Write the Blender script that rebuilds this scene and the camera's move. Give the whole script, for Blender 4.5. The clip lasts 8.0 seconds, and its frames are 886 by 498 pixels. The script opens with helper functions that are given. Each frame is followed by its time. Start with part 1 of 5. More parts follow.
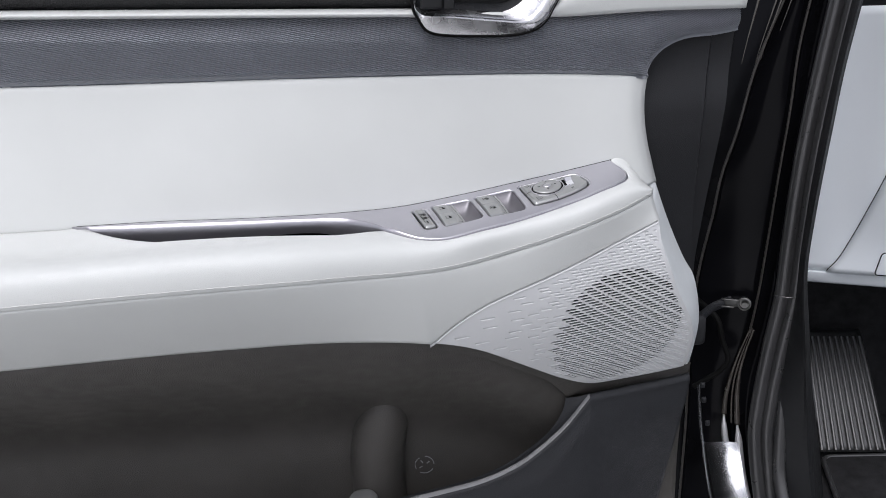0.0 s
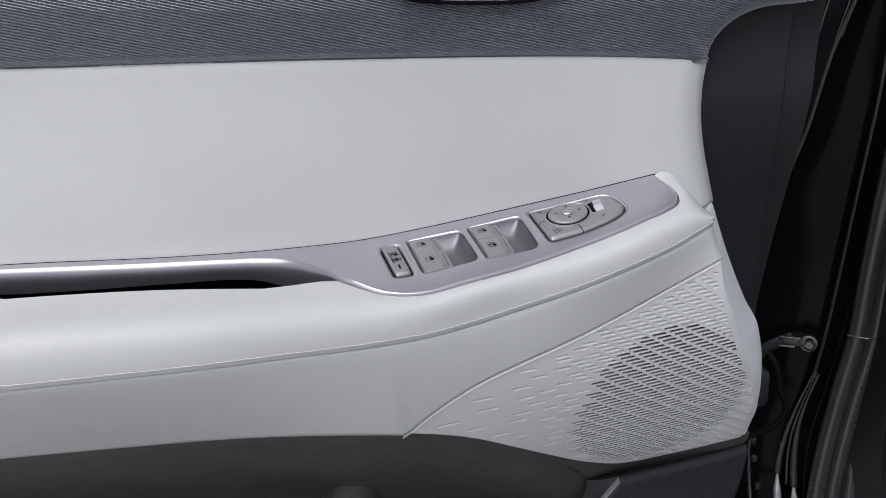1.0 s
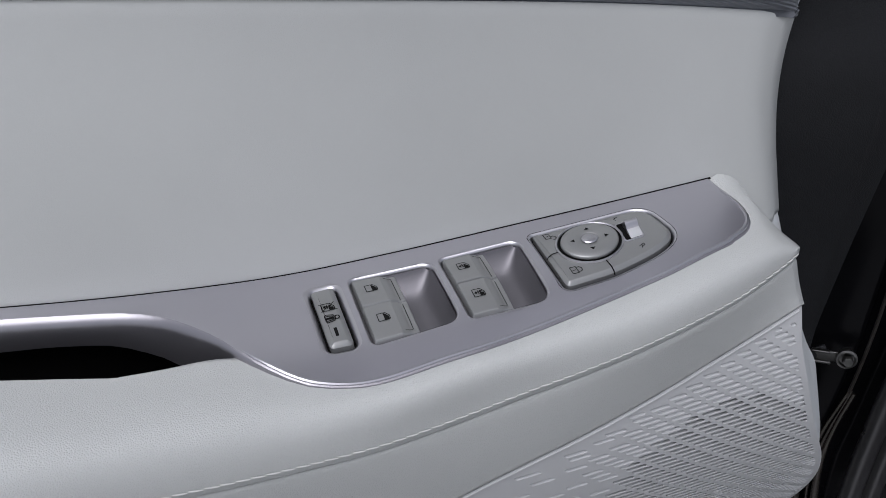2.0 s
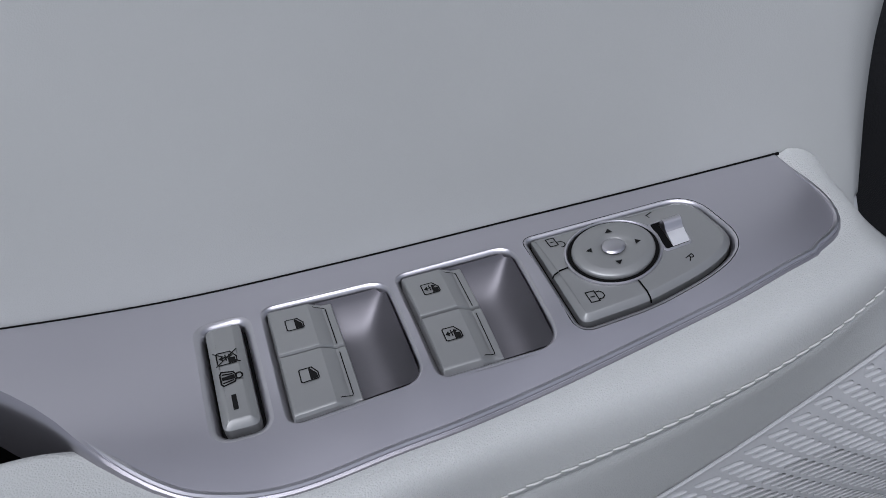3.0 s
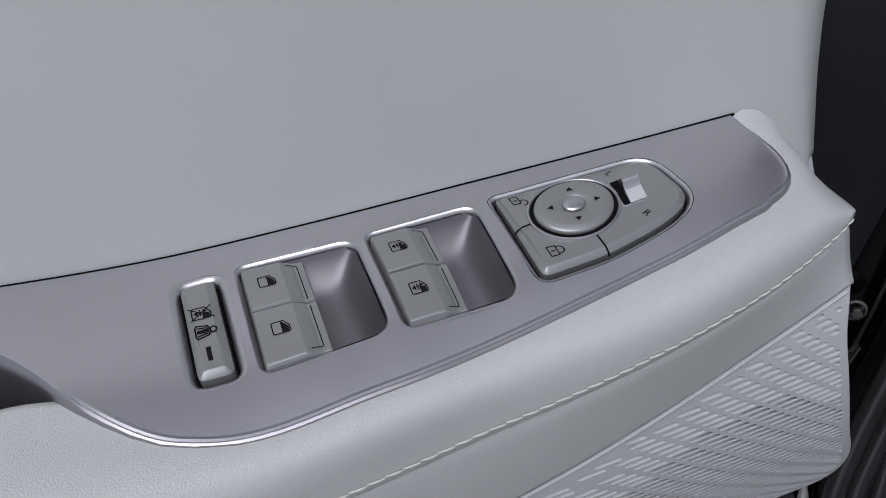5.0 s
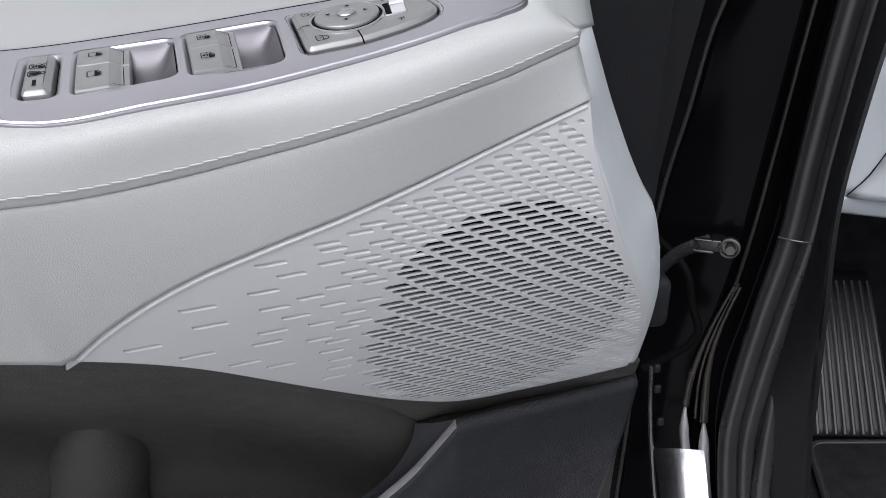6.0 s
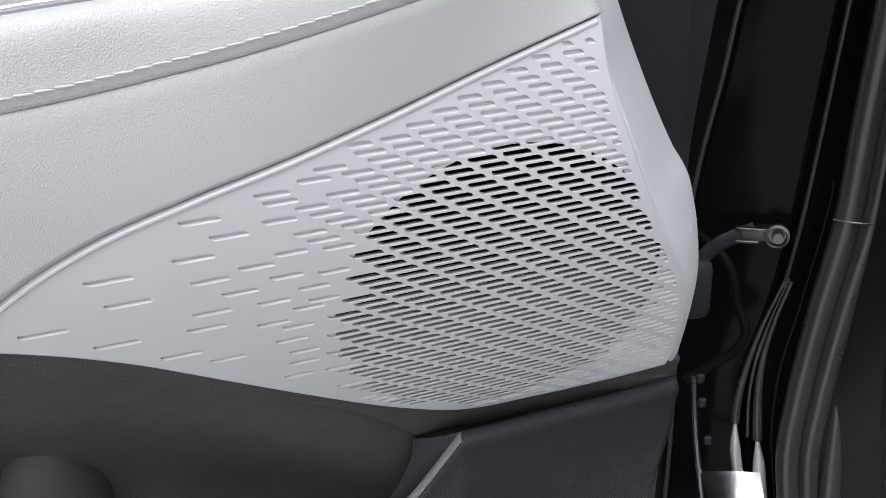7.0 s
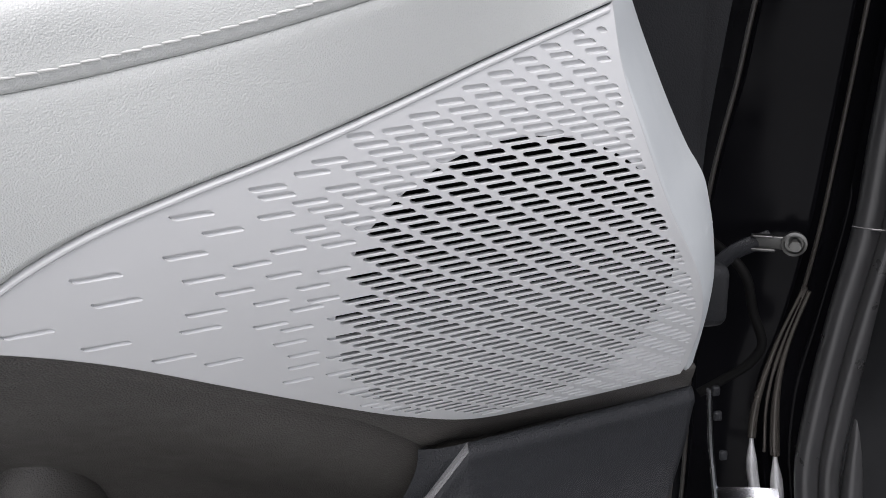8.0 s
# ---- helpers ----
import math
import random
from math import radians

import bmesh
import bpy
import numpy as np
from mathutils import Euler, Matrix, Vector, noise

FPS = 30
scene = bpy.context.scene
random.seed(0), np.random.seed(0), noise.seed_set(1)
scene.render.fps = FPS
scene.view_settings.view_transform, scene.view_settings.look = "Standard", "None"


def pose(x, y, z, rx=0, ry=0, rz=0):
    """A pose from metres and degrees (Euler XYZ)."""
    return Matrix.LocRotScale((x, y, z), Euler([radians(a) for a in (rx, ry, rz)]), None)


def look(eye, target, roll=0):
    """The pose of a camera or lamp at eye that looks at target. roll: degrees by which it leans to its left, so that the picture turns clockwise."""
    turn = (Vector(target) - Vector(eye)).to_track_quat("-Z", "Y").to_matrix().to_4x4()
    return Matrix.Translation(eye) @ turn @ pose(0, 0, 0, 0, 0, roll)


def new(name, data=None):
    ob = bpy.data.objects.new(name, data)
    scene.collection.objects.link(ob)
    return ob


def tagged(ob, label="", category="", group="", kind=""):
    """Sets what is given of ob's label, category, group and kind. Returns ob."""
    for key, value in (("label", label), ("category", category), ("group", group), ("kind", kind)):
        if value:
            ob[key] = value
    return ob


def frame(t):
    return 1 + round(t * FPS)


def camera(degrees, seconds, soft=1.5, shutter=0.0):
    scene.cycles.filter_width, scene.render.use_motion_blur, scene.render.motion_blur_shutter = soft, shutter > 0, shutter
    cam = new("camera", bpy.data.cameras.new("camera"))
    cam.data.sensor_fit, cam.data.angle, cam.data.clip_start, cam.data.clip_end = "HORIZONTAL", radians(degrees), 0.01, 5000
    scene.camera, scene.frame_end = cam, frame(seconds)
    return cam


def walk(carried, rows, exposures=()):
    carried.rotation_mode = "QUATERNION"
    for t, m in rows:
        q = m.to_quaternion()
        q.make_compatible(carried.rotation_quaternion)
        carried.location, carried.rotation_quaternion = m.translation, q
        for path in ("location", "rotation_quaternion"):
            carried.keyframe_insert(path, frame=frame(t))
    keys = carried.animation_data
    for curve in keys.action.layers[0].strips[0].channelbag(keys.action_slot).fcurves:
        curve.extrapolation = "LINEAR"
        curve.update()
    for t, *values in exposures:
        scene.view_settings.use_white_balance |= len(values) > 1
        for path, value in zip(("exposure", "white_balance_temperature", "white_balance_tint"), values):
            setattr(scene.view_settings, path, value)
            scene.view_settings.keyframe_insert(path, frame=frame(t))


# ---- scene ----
cam = camera(58.0, 8.0, soft=0.75)
PATH = [
    (0, (-0.012, 0.177, 1.215), (0.112, 2.083, 0.622), -2.4),
    (0.5, (-0.011, 0.261, 1.22), (0.115, 2.158, 0.597), -2.2),
    (1, (0.023, 0.386, 1.2), (0.121, 2.276, 0.554), -2.3),
    (1.5, (0.037, 0.489, 1.192), (0.165, 2.356, 0.485), -1.6),
    (1.7, (0.028, 0.524, 1.193), (0.219, 2.368, 0.441), -0.4),
    (2.8, (0.056, 0.67, 1.171), (0.249, 2.43, 0.24), -0.3),
    (3, (0.054, 0.684, 1.166), (0.27, 2.429, 0.212), -0.0),
    (3.5, (0.049, 0.7, 1.158), (0.289, 2.415, 0.158), 0.1),
    (4, (0.05, 0.704, 1.161), (0.301, 2.404, 0.138), 0.1),
    (4.2, (0.049, 0.703, 1.16), (0.304, 2.404, 0.139), 0.0),
    (5.3, (0.072, 0.623, 1.166), (0.322, 2.354, 0.196), -0.2),
    (5.5, (0.095, 0.573, 1.153), (0.329, 2.337, 0.239), -0.4),
    (5.7, (0.118, 0.551, 1.128), (0.359, 2.332, 0.251), -0.2),
    (6, (0.135, 0.55, 1.096), (0.345, 2.356, 0.263), 0.1),
    (6.2, (0.139, 0.557, 1.075), (0.329, 2.38, 0.273), -0.5),
    (6.5, (0.15, 0.574, 1.065), (0.311, 2.416, 0.302), -2.0),
    (7, (0.159, 0.601, 1.037), (0.294, 2.457, 0.303), -2.9),
    (7.5, (0.164, 0.609, 1.03), (0.281, 2.476, 0.324), -3.4),
    (8, (0.161, 0.611, 1.026), (0.275, 2.483, 0.333), -3.1),
]
EXPOSURES = [(0.0, 0.40, 6180, 14), (1.5, -0.22, 6160, 14), (3.0, -0.49, 5870, 14), (4.2, -0.49, 5870, 14), (5.5, -0.42, 6130, 14), (6.0, 0.22, 6170, 14), (6.5, 0.54, 6180, 14), (8.0, 0.56, 6330, 14)]
walk(cam, [(t, look(eye, target, roll)) for t, eye, target, roll in PATH], EXPOSURES)
# ---- light ----
world = bpy.data.worlds.new("sky_world")
scene.world = world
world.use_nodes = True
wn = world.node_tree
sky = wn.nodes.new("ShaderNodeTexSky")
sky.sky_type = "NISHITA"
sky.sun_disc = False
sky.sun_elevation = radians(64)
sky.sun_rotation = radians(200)
sky.air_density, sky.dust_density = 1.0, 3.0
hazy = wn.nodes.new("ShaderNodeHueSaturation")
hazy.inputs["Saturation"].default_value = 0.25
wn.links.new(sky.outputs["Color"], hazy.inputs["Color"])
wn.links.new(hazy.outputs["Color"], wn.nodes["Background"].inputs["Color"])
wn.nodes["Background"].inputs["Strength"].default_value = 0.115
sun_data = bpy.data.lights.new("sun", "SUN")
sun_data.energy, sun_data.angle, sun_data.color = 1.65, radians(45), (1.0, 0.97, 0.94)
sun = new("sun", sun_data)
sun.matrix_world = look((-1.3, -1.9, 6.0), (0, 0.9, 1))


# ---- small tools ----
def by_x(*rows):
    """A smooth curve through rows (x, a, b, ...): a function of x that gives (a, b, ...), straight on past both ends."""
    r = np.array(rows, float)
    xs, vs = r[:, 0], r[:, 1:]
    tan = np.gradient(vs, xs, axis=0)

    def at(x):
        if x <= xs[0]:
            return vs[0] + tan[0] * (x - xs[0])
        if x >= xs[-1]:
            return vs[-1] + tan[-1] * (x - xs[-1])
        i = int(np.searchsorted(xs, x)) - 1
        h = xs[i + 1] - xs[i]
        s = (x - xs[i]) / h
        return ((2 * s**3 - 3 * s**2 + 1) * vs[i] + (s**3 - 2 * s**2 + s) * h * tan[i]
                + (3 * s**2 - 2 * s**3) * vs[i + 1] + (s**3 - s**2) * h * tan[i + 1])
    return at


def track(*points):
    """A smooth curve through points, as a function of 0..1 by length."""
    p = np.array(points, float)
    d = np.concatenate([[0], np.cumsum(np.linalg.norm(np.diff(p, axis=0), axis=1))])
    return by_x(*[(a, *b) for a, b in zip(d / d[-1], p)])


def lerp(a, b, s):
    return a + (b - a) * s


def smooth(lo, hi, x):
    s = min(1.0, max(0.0, (x - lo) / (hi - lo)))
    return s * s * (3 - 2 * s)


def thing(name, label, category, kind="", group=""):
    ob = new(name)
    ob.empty_display_size = 0.05
    return tagged(ob, label, category, group, kind)


def part(name, bm, material, parent=None, label="", flat=False, sharp=40):
    """Links a bmesh as one mesh object under a thing or a part."""
    me = bpy.data.meshes.new(name)
    bmesh.ops.recalc_face_normals(bm, faces=bm.faces[:])
    if not flat:
        for f in bm.faces:
            f.smooth = True
        for e in bm.edges:
            if len(e.link_faces) == 2 and e.calc_face_angle(0.0) > radians(sharp):
                e.smooth = False
    bm.to_mesh(me)
    bm.free()
    me.materials.append(material)
    ob = new(name, me)
    ob.parent = parent
    if label:
        tagged(ob, label)
    return ob


def sheet(at, nu, nv, closed=False):
    """A grid of quads: at(u, v) gives a place, u and v from 0 to 1. closed: round in v."""
    bm = bmesh.new()
    rows = [[bm.verts.new(at(i / nu, j / nv)) for j in range(nv if closed else nv + 1)] for i in range(nu + 1)]
    for i in range(nu):
        for j in range(nv):
            k = (j + 1) % nv if closed else j + 1
            bm.faces.new((rows[i][j], rows[i + 1][j], rows[i + 1][k], rows[i][k]))
    return bm


def thick(ob, depth, towards=(0, -1, 0.3)):
    """Gives a sheet its thickness on the side that looks away from the driver."""
    me = ob.data
    if sum((p.normal.dot(Vector(towards)) * p.area for p in me.polygons)) < 0:
        me.flip_normals()
    m = ob.modifiers.new("thickness", "SOLIDIFY")
    m.thickness, m.offset = depth, -1.0
    return ob


def tube(path, radius, n=40, sides=12, squash=(1.0, 1.0), ends=True):
    """A tube along path(0..1); radius may be a function."""
    bm = bmesh.new()
    rings = []
    up = Vector((0.13, -0.97, 0.2)).normalized()
    for i in range(n + 1):
        s = i / n
        p = Vector(path(s))
        d = (Vector(path(min(1, s + 0.01))) - Vector(path(max(0, s - 0.01)))).normalized()
        a = (up - d * up.dot(d)).normalized()
        b = d.cross(a)
        r = radius(s) if callable(radius) else radius
        rings.append([bm.verts.new(p + a * (r * squash[0] * math.cos(t)) + b * (r * squash[1] * math.sin(t)))
                      for t in (2 * math.pi * k / sides for k in range(sides))])
    for r0, r1 in zip(rings, rings[1:]):
        for k in range(sides):
            bm.faces.new((r0[k], r0[(k + 1) % sides], r1[(k + 1) % sides], r1[k]))
    if ends:
        bm.faces.new(rings[0])
        bm.faces.new(rings[-1][::-1])
    return bm


def box(lo, hi, bevel=0.0, m=None):
    bm = bmesh.new()
    bmesh.ops.create_cube(bm, size=1)
    for v in bm.verts:
        v.co = Vector([lerp(a, b, c + 0.5) for a, b, c in zip(lo, hi, v.co)])
    if bevel:
        bmesh.ops.bevel(bm, geom=bm.edges[:], offset=bevel, segments=3, profile=0.5, affect="EDGES")
    if m is not None:
        bmesh.ops.transform(bm, matrix=m, verts=bm.verts[:])
    return bm


def joined(*bms):
    out = bmesh.new()
    for b in bms:
        me = bpy.data.meshes.new("tmp")
        b.to_mesh(me)
        b.free()
        out.from_mesh(me)
        bpy.data.meshes.remove(me)
    return out


# ---- materials ----
def material(name, colour, rough=0.5, metal=0.0, vary=0.06, vary_scale=9.0, grain=0.0, grain_scale=900.0, kind="cells",
             fine=0.0, relief=0.35, fine_scale=3000.0, coat=0.0, spec=0.5, rough_vary=0.08):
    """A plain surface with broad variation, grain relief and uneven gloss."""
    mat = bpy.data.materials.new(name)
    mat.use_nodes = True
    nt = mat.node_tree
    bsdf = nt.nodes["Principled BSDF"]
    link = nt.links.new
    tc = nt.nodes.new("ShaderNodeTexCoord")
    broad = nt.nodes.new("ShaderNodeTexNoise")
    broad.inputs["Scale"].default_value = vary_scale
    broad.inputs["Detail"].default_value = 6
    link(tc.outputs["Object"], broad.inputs["Vector"])
    ramp = nt.nodes.new("ShaderNodeMapRange")
    ramp.inputs["From Min"].default_value, ramp.inputs["From Max"].default_value = 0.3, 0.7
    ramp.inputs["To Min"].default_value, ramp.inputs["To Max"].default_value = 1 - vary, 1 + vary
    link(broad.outputs["Fac"], ramp.inputs["Value"])
    mul = nt.nodes.new("ShaderNodeVectorMath")
    mul.operation = "SCALE"
    mul.inputs[0].default_value = colour
    link(ramp.outputs["Result"], mul.inputs["Scale"])
    link(mul.outputs["Vector"], bsdf.inputs["Base Color"])
    rr = nt.nodes.new("ShaderNodeMapRange")
    rr.inputs["From Min"].default_value, rr.inputs["From Max"].default_value = 0.3, 0.7
    rr.inputs["To Min"].default_value, rr.inputs["To Max"].default_value = max(0.02, rough - rough_vary), min(1, rough + rough_vary)
    second = nt.nodes.new("ShaderNodeTexNoise")
    second.inputs["Scale"].default_value = vary_scale * 7
    second.inputs["Detail"].default_value = 4
    link(tc.outputs["Object"], second.inputs["Vector"])
    link(second.outputs["Fac"], rr.inputs["Value"])
    link(rr.outputs["Result"], bsdf.inputs["Roughness"])
    bsdf.inputs["Metallic"].default_value = metal
    bsdf.inputs["Specular IOR Level"].default_value = spec
    bsdf.inputs["Coat Weight"].default_value = coat
    bsdf.inputs["Coat Roughness"].default_value = 0.03
    last = None
    if grain:
        if kind == "cells":
            warp = nt.nodes.new("ShaderNodeTexNoise")
            warp.inputs["Scale"].default_value = grain_scale * 0.6
            link(tc.outputs["Object"], warp.inputs["Vector"])
            shift = nt.nodes.new("ShaderNodeVectorMath")
            shift.operation = "MULTIPLY_ADD"
            shift.inputs[1].default_value = (0.4 / grain_scale,) * 3
            link(warp.outputs["Color"], shift.inputs[0])
            link(tc.outputs["Object"], shift.inputs[2])
            tex = nt.nodes.new("ShaderNodeTexVoronoi")
            tex.feature = "SMOOTH_F1"
            tex.inputs["Scale"].default_value = grain_scale
            tex.inputs["Smoothness"].default_value = 0.3
            link(shift.outputs["Vector"], tex.inputs["Vector"])
            out = tex.outputs["Distance"]
        else:
            tex = nt.nodes.new("ShaderNodeTexNoise")
            tex.inputs["Scale"].default_value = grain_scale
            tex.inputs["Detail"].default_value = 3
            link(tc.outputs["Object"], tex.inputs["Vector"])
            out = tex.outputs["Fac"]
        bump = nt.nodes.new("ShaderNodeBump")
        bump.invert = kind == "cells"
        bump.inputs["Strength"].default_value = grain
        bump.inputs["Distance"].default_value = relief / grain_scale
        link(out, bump.inputs["Height"])
        last = bump
    if fine:
        tex2 = nt.nodes.new("ShaderNodeTexNoise")
        tex2.inputs["Scale"].default_value = fine_scale
        tex2.inputs["Detail"].default_value = 2
        link(tc.outputs["Object"], tex2.inputs["Vector"])
        bump2 = nt.nodes.new("ShaderNodeBump")
        bump2.inputs["Strength"].default_value = fine
        bump2.inputs["Distance"].default_value = 0.3 / fine_scale
        link(tex2.outputs["Fac"], bump2.inputs["Height"])
        if last:
            link(last.outputs["Normal"], bump2.inputs["Normal"])
        last = bump2
    if last:
        link(last.outputs["Normal"], bsdf.inputs["Normal"])
    return mat


LEATHER = material("pale_grey_leatherette", (0.55, 0.562, 0.546), 0.42, grain=0.74, relief=0.40, grain_scale=1750, vary=0.025, fine=0.12)
PANEL = material("pale_grey_smooth_leatherette", (0.55, 0.562, 0.546), 0.46, grain=0.3, relief=0.35, grain_scale=2100, vary=0.03, fine=0.1)
SOFT = material("pale_grey_moulding", (0.60, 0.625, 0.63), 0.5, grain=0.4, grain_scale=1900, vary=0.025)
GRILLE = material("pale_grey_grille_plastic", (0.575, 0.58, 0.582), 0.42, grain=0.12, grain_scale=2500, kind="noise", vary=0.02)
BAND = material("dark_grey_ribbed_trim", (0.225, 0.236, 0.258), 0.38, metal=0.5, vary=0.05)
PAD = material("black_grained_leatherette", (0.022, 0.022, 0.023), 0.5, grain=0.8, grain_scale=700, vary=0.1)
BLACK = material("black_door_plastic", (0.019, 0.020, 0.0225), 0.42, grain=0.8, relief=0.6, grain_scale=1050, vary=0.12, fine=0.2, spec=0.34)
POCKET = material("black_pocket_plastic", (0.054, 0.050, 0.045), 0.5, grain=0.8, relief=0.5, grain_scale=1100, vary=0.2, fine=0.2)
SATIN = material("satin_grey_paint", (0.54, 0.53, 0.57), 0.34, metal=0.85, rough_vary=0.02, vary=0.02)
RIMS = material("bright_satin_lip", (0.62, 0.61, 0.64), 0.31, metal=1.0, rough_vary=0.02, vary=0.02)
BUTTON = material("matt_grey_buttons", (0.345, 0.35, 0.345), 0.38, metal=0.6, rough_vary=0.02, vary=0.02, fine=0.1)
SCOOP = material("dark_satin_paint", (0.19, 0.184, 0.198), 0.44, metal=0.75, vary=0.03, fine=0.12, fine_scale=2600)
CHROME = material("bright_satin_metal", (0.62, 0.62, 0.63), 0.26, metal=1.0, vary=0.03)
GAP = material("black_gap", (0.005, 0.005, 0.005), 0.8, spec=0.08)
INK = material("black_ink", (0.010, 0.010, 0.010), 0.7, spec=0.1)
THREAD = material("pale_thread", (0.66, 0.66, 0.64), 0.7, grain=0.5, grain_scale=2500, kind="noise")
# Black plastic made paler to put the pocket rim's highlight into its colour.
RIMGREY = material("lightened_black_plastic", (0.20, 0.201, 0.206), 0.32, grain=1.0, relief=0.8, grain_scale=1050, vary=0.15, spec=0.9)
ROLLED = material("satin_rolled_edge", (0.36, 0.35, 0.375), 0.30, metal=0.85, rough_vary=0.02, vary=0.02)
PAINT = material("black_car_paint", (0.004, 0.004, 0.005), 0.16, spec=0.12, vary=0.2, rough_vary=0.04)
RUBBER = material("black_rubber", (0.034, 0.034, 0.035), 0.30, spec=1.0, vary=0.2, rough_vary=0.03)
TRIM = material("charcoal_trim_plastic", (0.011, 0.0115, 0.0125), 0.55, spec=0.28, grain=0.3, grain_scale=1300, vary=0.12)
STEEL = material("zinc_plated_steel", (0.26, 0.26, 0.25), 0.38, metal=1.0, vary=0.12, vary_scale=60)
STEEL2 = material("dull_zinc_steel", (0.13, 0.13, 0.126), 0.45, metal=1.0, vary=0.2, vary_scale=80)
# Metal that stands in for the sky mirrored in black sill paint.
POLISH = material("sky_reflection_metal", (0.42, 0.43, 0.45), 0.2, metal=1.0, vary=0.10, vary_scale=25, rough_vary=0.015)
# Brown-grey tones put the reflections on the black folds into their colour.
GLOSS = material("fold_reflection_brown", (0.085, 0.076, 0.068), 0.24, metal=0.5, coat=0.6, spec=0.8, vary=0.2, rough_vary=0.04)
FOLD = material("fold_highlight_dark_brown", (0.030, 0.027, 0.024), 0.34, spec=0.6, vary=0.2)
CARPET = material("charcoal_carpet", (0.018, 0.018, 0.019), 0.95, grain=1.0, grain_scale=500, kind="noise", vary=0.3, vary_scale=60, spec=0.1)
# Pale metal: sky light on flange feet and selector ramp is put into its colour.
BRIGHT = material("pale_lit_metal", (0.82, 0.82, 0.83), 0.38, metal=0.7, vary=0.12, vary_scale=60, rough_vary=0.08)
# Ground tone kept pale to bounce light onto the door's undersides.
PALE_GROUND = material("bounce_grey_ground", (0.50, 0.50, 0.49), 0.9, grain=0.8, grain_scale=160, kind="noise", vary=0.3, vary_scale=30)
DASH = material("pale_dash_plastic", (0.75, 0.79, 0.82), 0.5, grain=0.2, grain_scale=1500, vary=0.02)
TRIMBLACK = material("black_front_trim_plastic", (0.015, 0.0155, 0.017), 0.5, grain=0.7, grain_scale=1200, vary=0.12, spec=0.2)
PADRUBBER = material("black_ribbed_rubber", (0.020, 0.020, 0.020), 0.36, spec=0.9, vary=0.25, vary_scale=40)
BOOT = material("near_black_matt", (0.005, 0.005, 0.005), 0.6, spec=0.08, vary=0.2)

# ---- ground ----
gb = bmesh.new()
bmesh.ops.create_grid(gb, x_segments=4, y_segments=4, size=400)
tagged(part("ground", gb, PALE_GROUND), "ground under the parked car, paled to bounce light upwards", "ground", kind="structure")

# ---- car door: its leading curves ----
REAR = -0.68
up_y = by_x((-0.68, 0.887), (-0.3, 0.893), (-0.1, 0.905), (0.02, 0.916), (0.10, 0.926), (0.209, 0.939), (0.34, 0.948))
band_low = by_x((-0.68, 1.1692), (-0.35, 1.1605), (-0.2, 1.157), (0.0, 1.1523), (0.163, 1.1446), (0.244, 1.1382))
band_top = by_x((-0.68, 1.2265), (-0.34, 1.2155), (0.02, 1.2025), (0.155, 1.197), (0.25, 1.1985), (0.335, 1.1975))
inner_edge = by_x((-0.68, 0.8601, 1.045), (-0.31, 0.8663, 1.0408), (-0.22, 0.872, 1.0399), (-0.12, 0.8815, 1.0356), (-0.06, 0.8928, 1.033), (-0.004, 0.9048, 1.0326), (0.046, 0.9134, 1.0373), (0.101, 0.9214, 1.0445),
               (0.16, 0.929, 1.0529), (0.208, 0.9343, 1.0606), (0.226, 0.9365, 1.0634), (0.24, 0.9385, 1.0650), (0.252, 0.940, 1.0660))
plate_front = by_x((-0.68, 0.825, 1.034), (-0.3, 0.826, 1.034), (-0.1, 0.8315, 1.0325), (-0.03, 0.8325, 1.0276), (0.036, 0.8322, 1.0207), (0.065, 0.8402, 1.0236), (0.08, 0.8448, 1.0250), (0.094, 0.8500, 1.0262), (0.11, 0.8557, 1.0284), (0.129, 0.8626, 1.0315),
                   (0.148, 0.8692, 1.0350), (0.167, 0.8755, 1.0392), (0.185, 0.8824, 1.0436), (0.2, 0.8890, 1.0463), (0.212, 0.8968, 1.0480), (0.24, 0.915, 1.0505), (0.252, 0.926, 1.0520))
stitch = by_x((-0.68, 0.7437, 1.0088), (-0.34, 0.7499, 1.0117), (-0.15, 0.7628, 1.0131), (-0.09, 0.7765, 1.0096), (-0.048, 0.7912, 1.0057), (0.0, 0.8082, 1.0012), (0.036, 0.8205, 0.9999), (0.071, 0.8325, 1.0026),
              (0.094, 0.8395, 1.0059), (0.119, 0.8456, 1.0101), (0.138, 0.8502, 1.014), (0.157, 0.8555, 1.0183), (0.178, 0.8626, 1.0232), (0.2, 0.8722, 1.0281), (0.213, 0.8790, 1.0316), (0.236, 0.8949, 1.0369), (0.252, 0.9133, 1.0391))
low_edge = by_x((-0.68, 0.8017, 0.9365), (-0.37, 0.8082, 0.9355), (-0.17, 0.817, 0.9375), (-0.07, 0.8228, 0.935), (-0.016, 0.8275, 0.9293), (0.022, 0.8362, 0.9205), (0.067, 0.8534, 0.9009), (0.095, 0.8722, 0.8818),
                (0.125, 0.8945, 0.8598), (0.157, 0.9178, 0.8364), (0.189, 0.9369, 0.8186), (0.227, 0.9476, 0.8154), (0.269, 0.9586, 0.8151), (0.306, 0.9653, 0.8166))
grille_top = by_x((0.016, 0.9172), (0.022, 0.9228), (0.03, 0.9299), (0.045, 0.9405), (0.067, 0.9518), (0.097, 0.9617), (0.128, 0.9702), (0.161, 0.9805), (0.195, 0.9919), (0.233, 1.0036), (0.246, 1.0076))
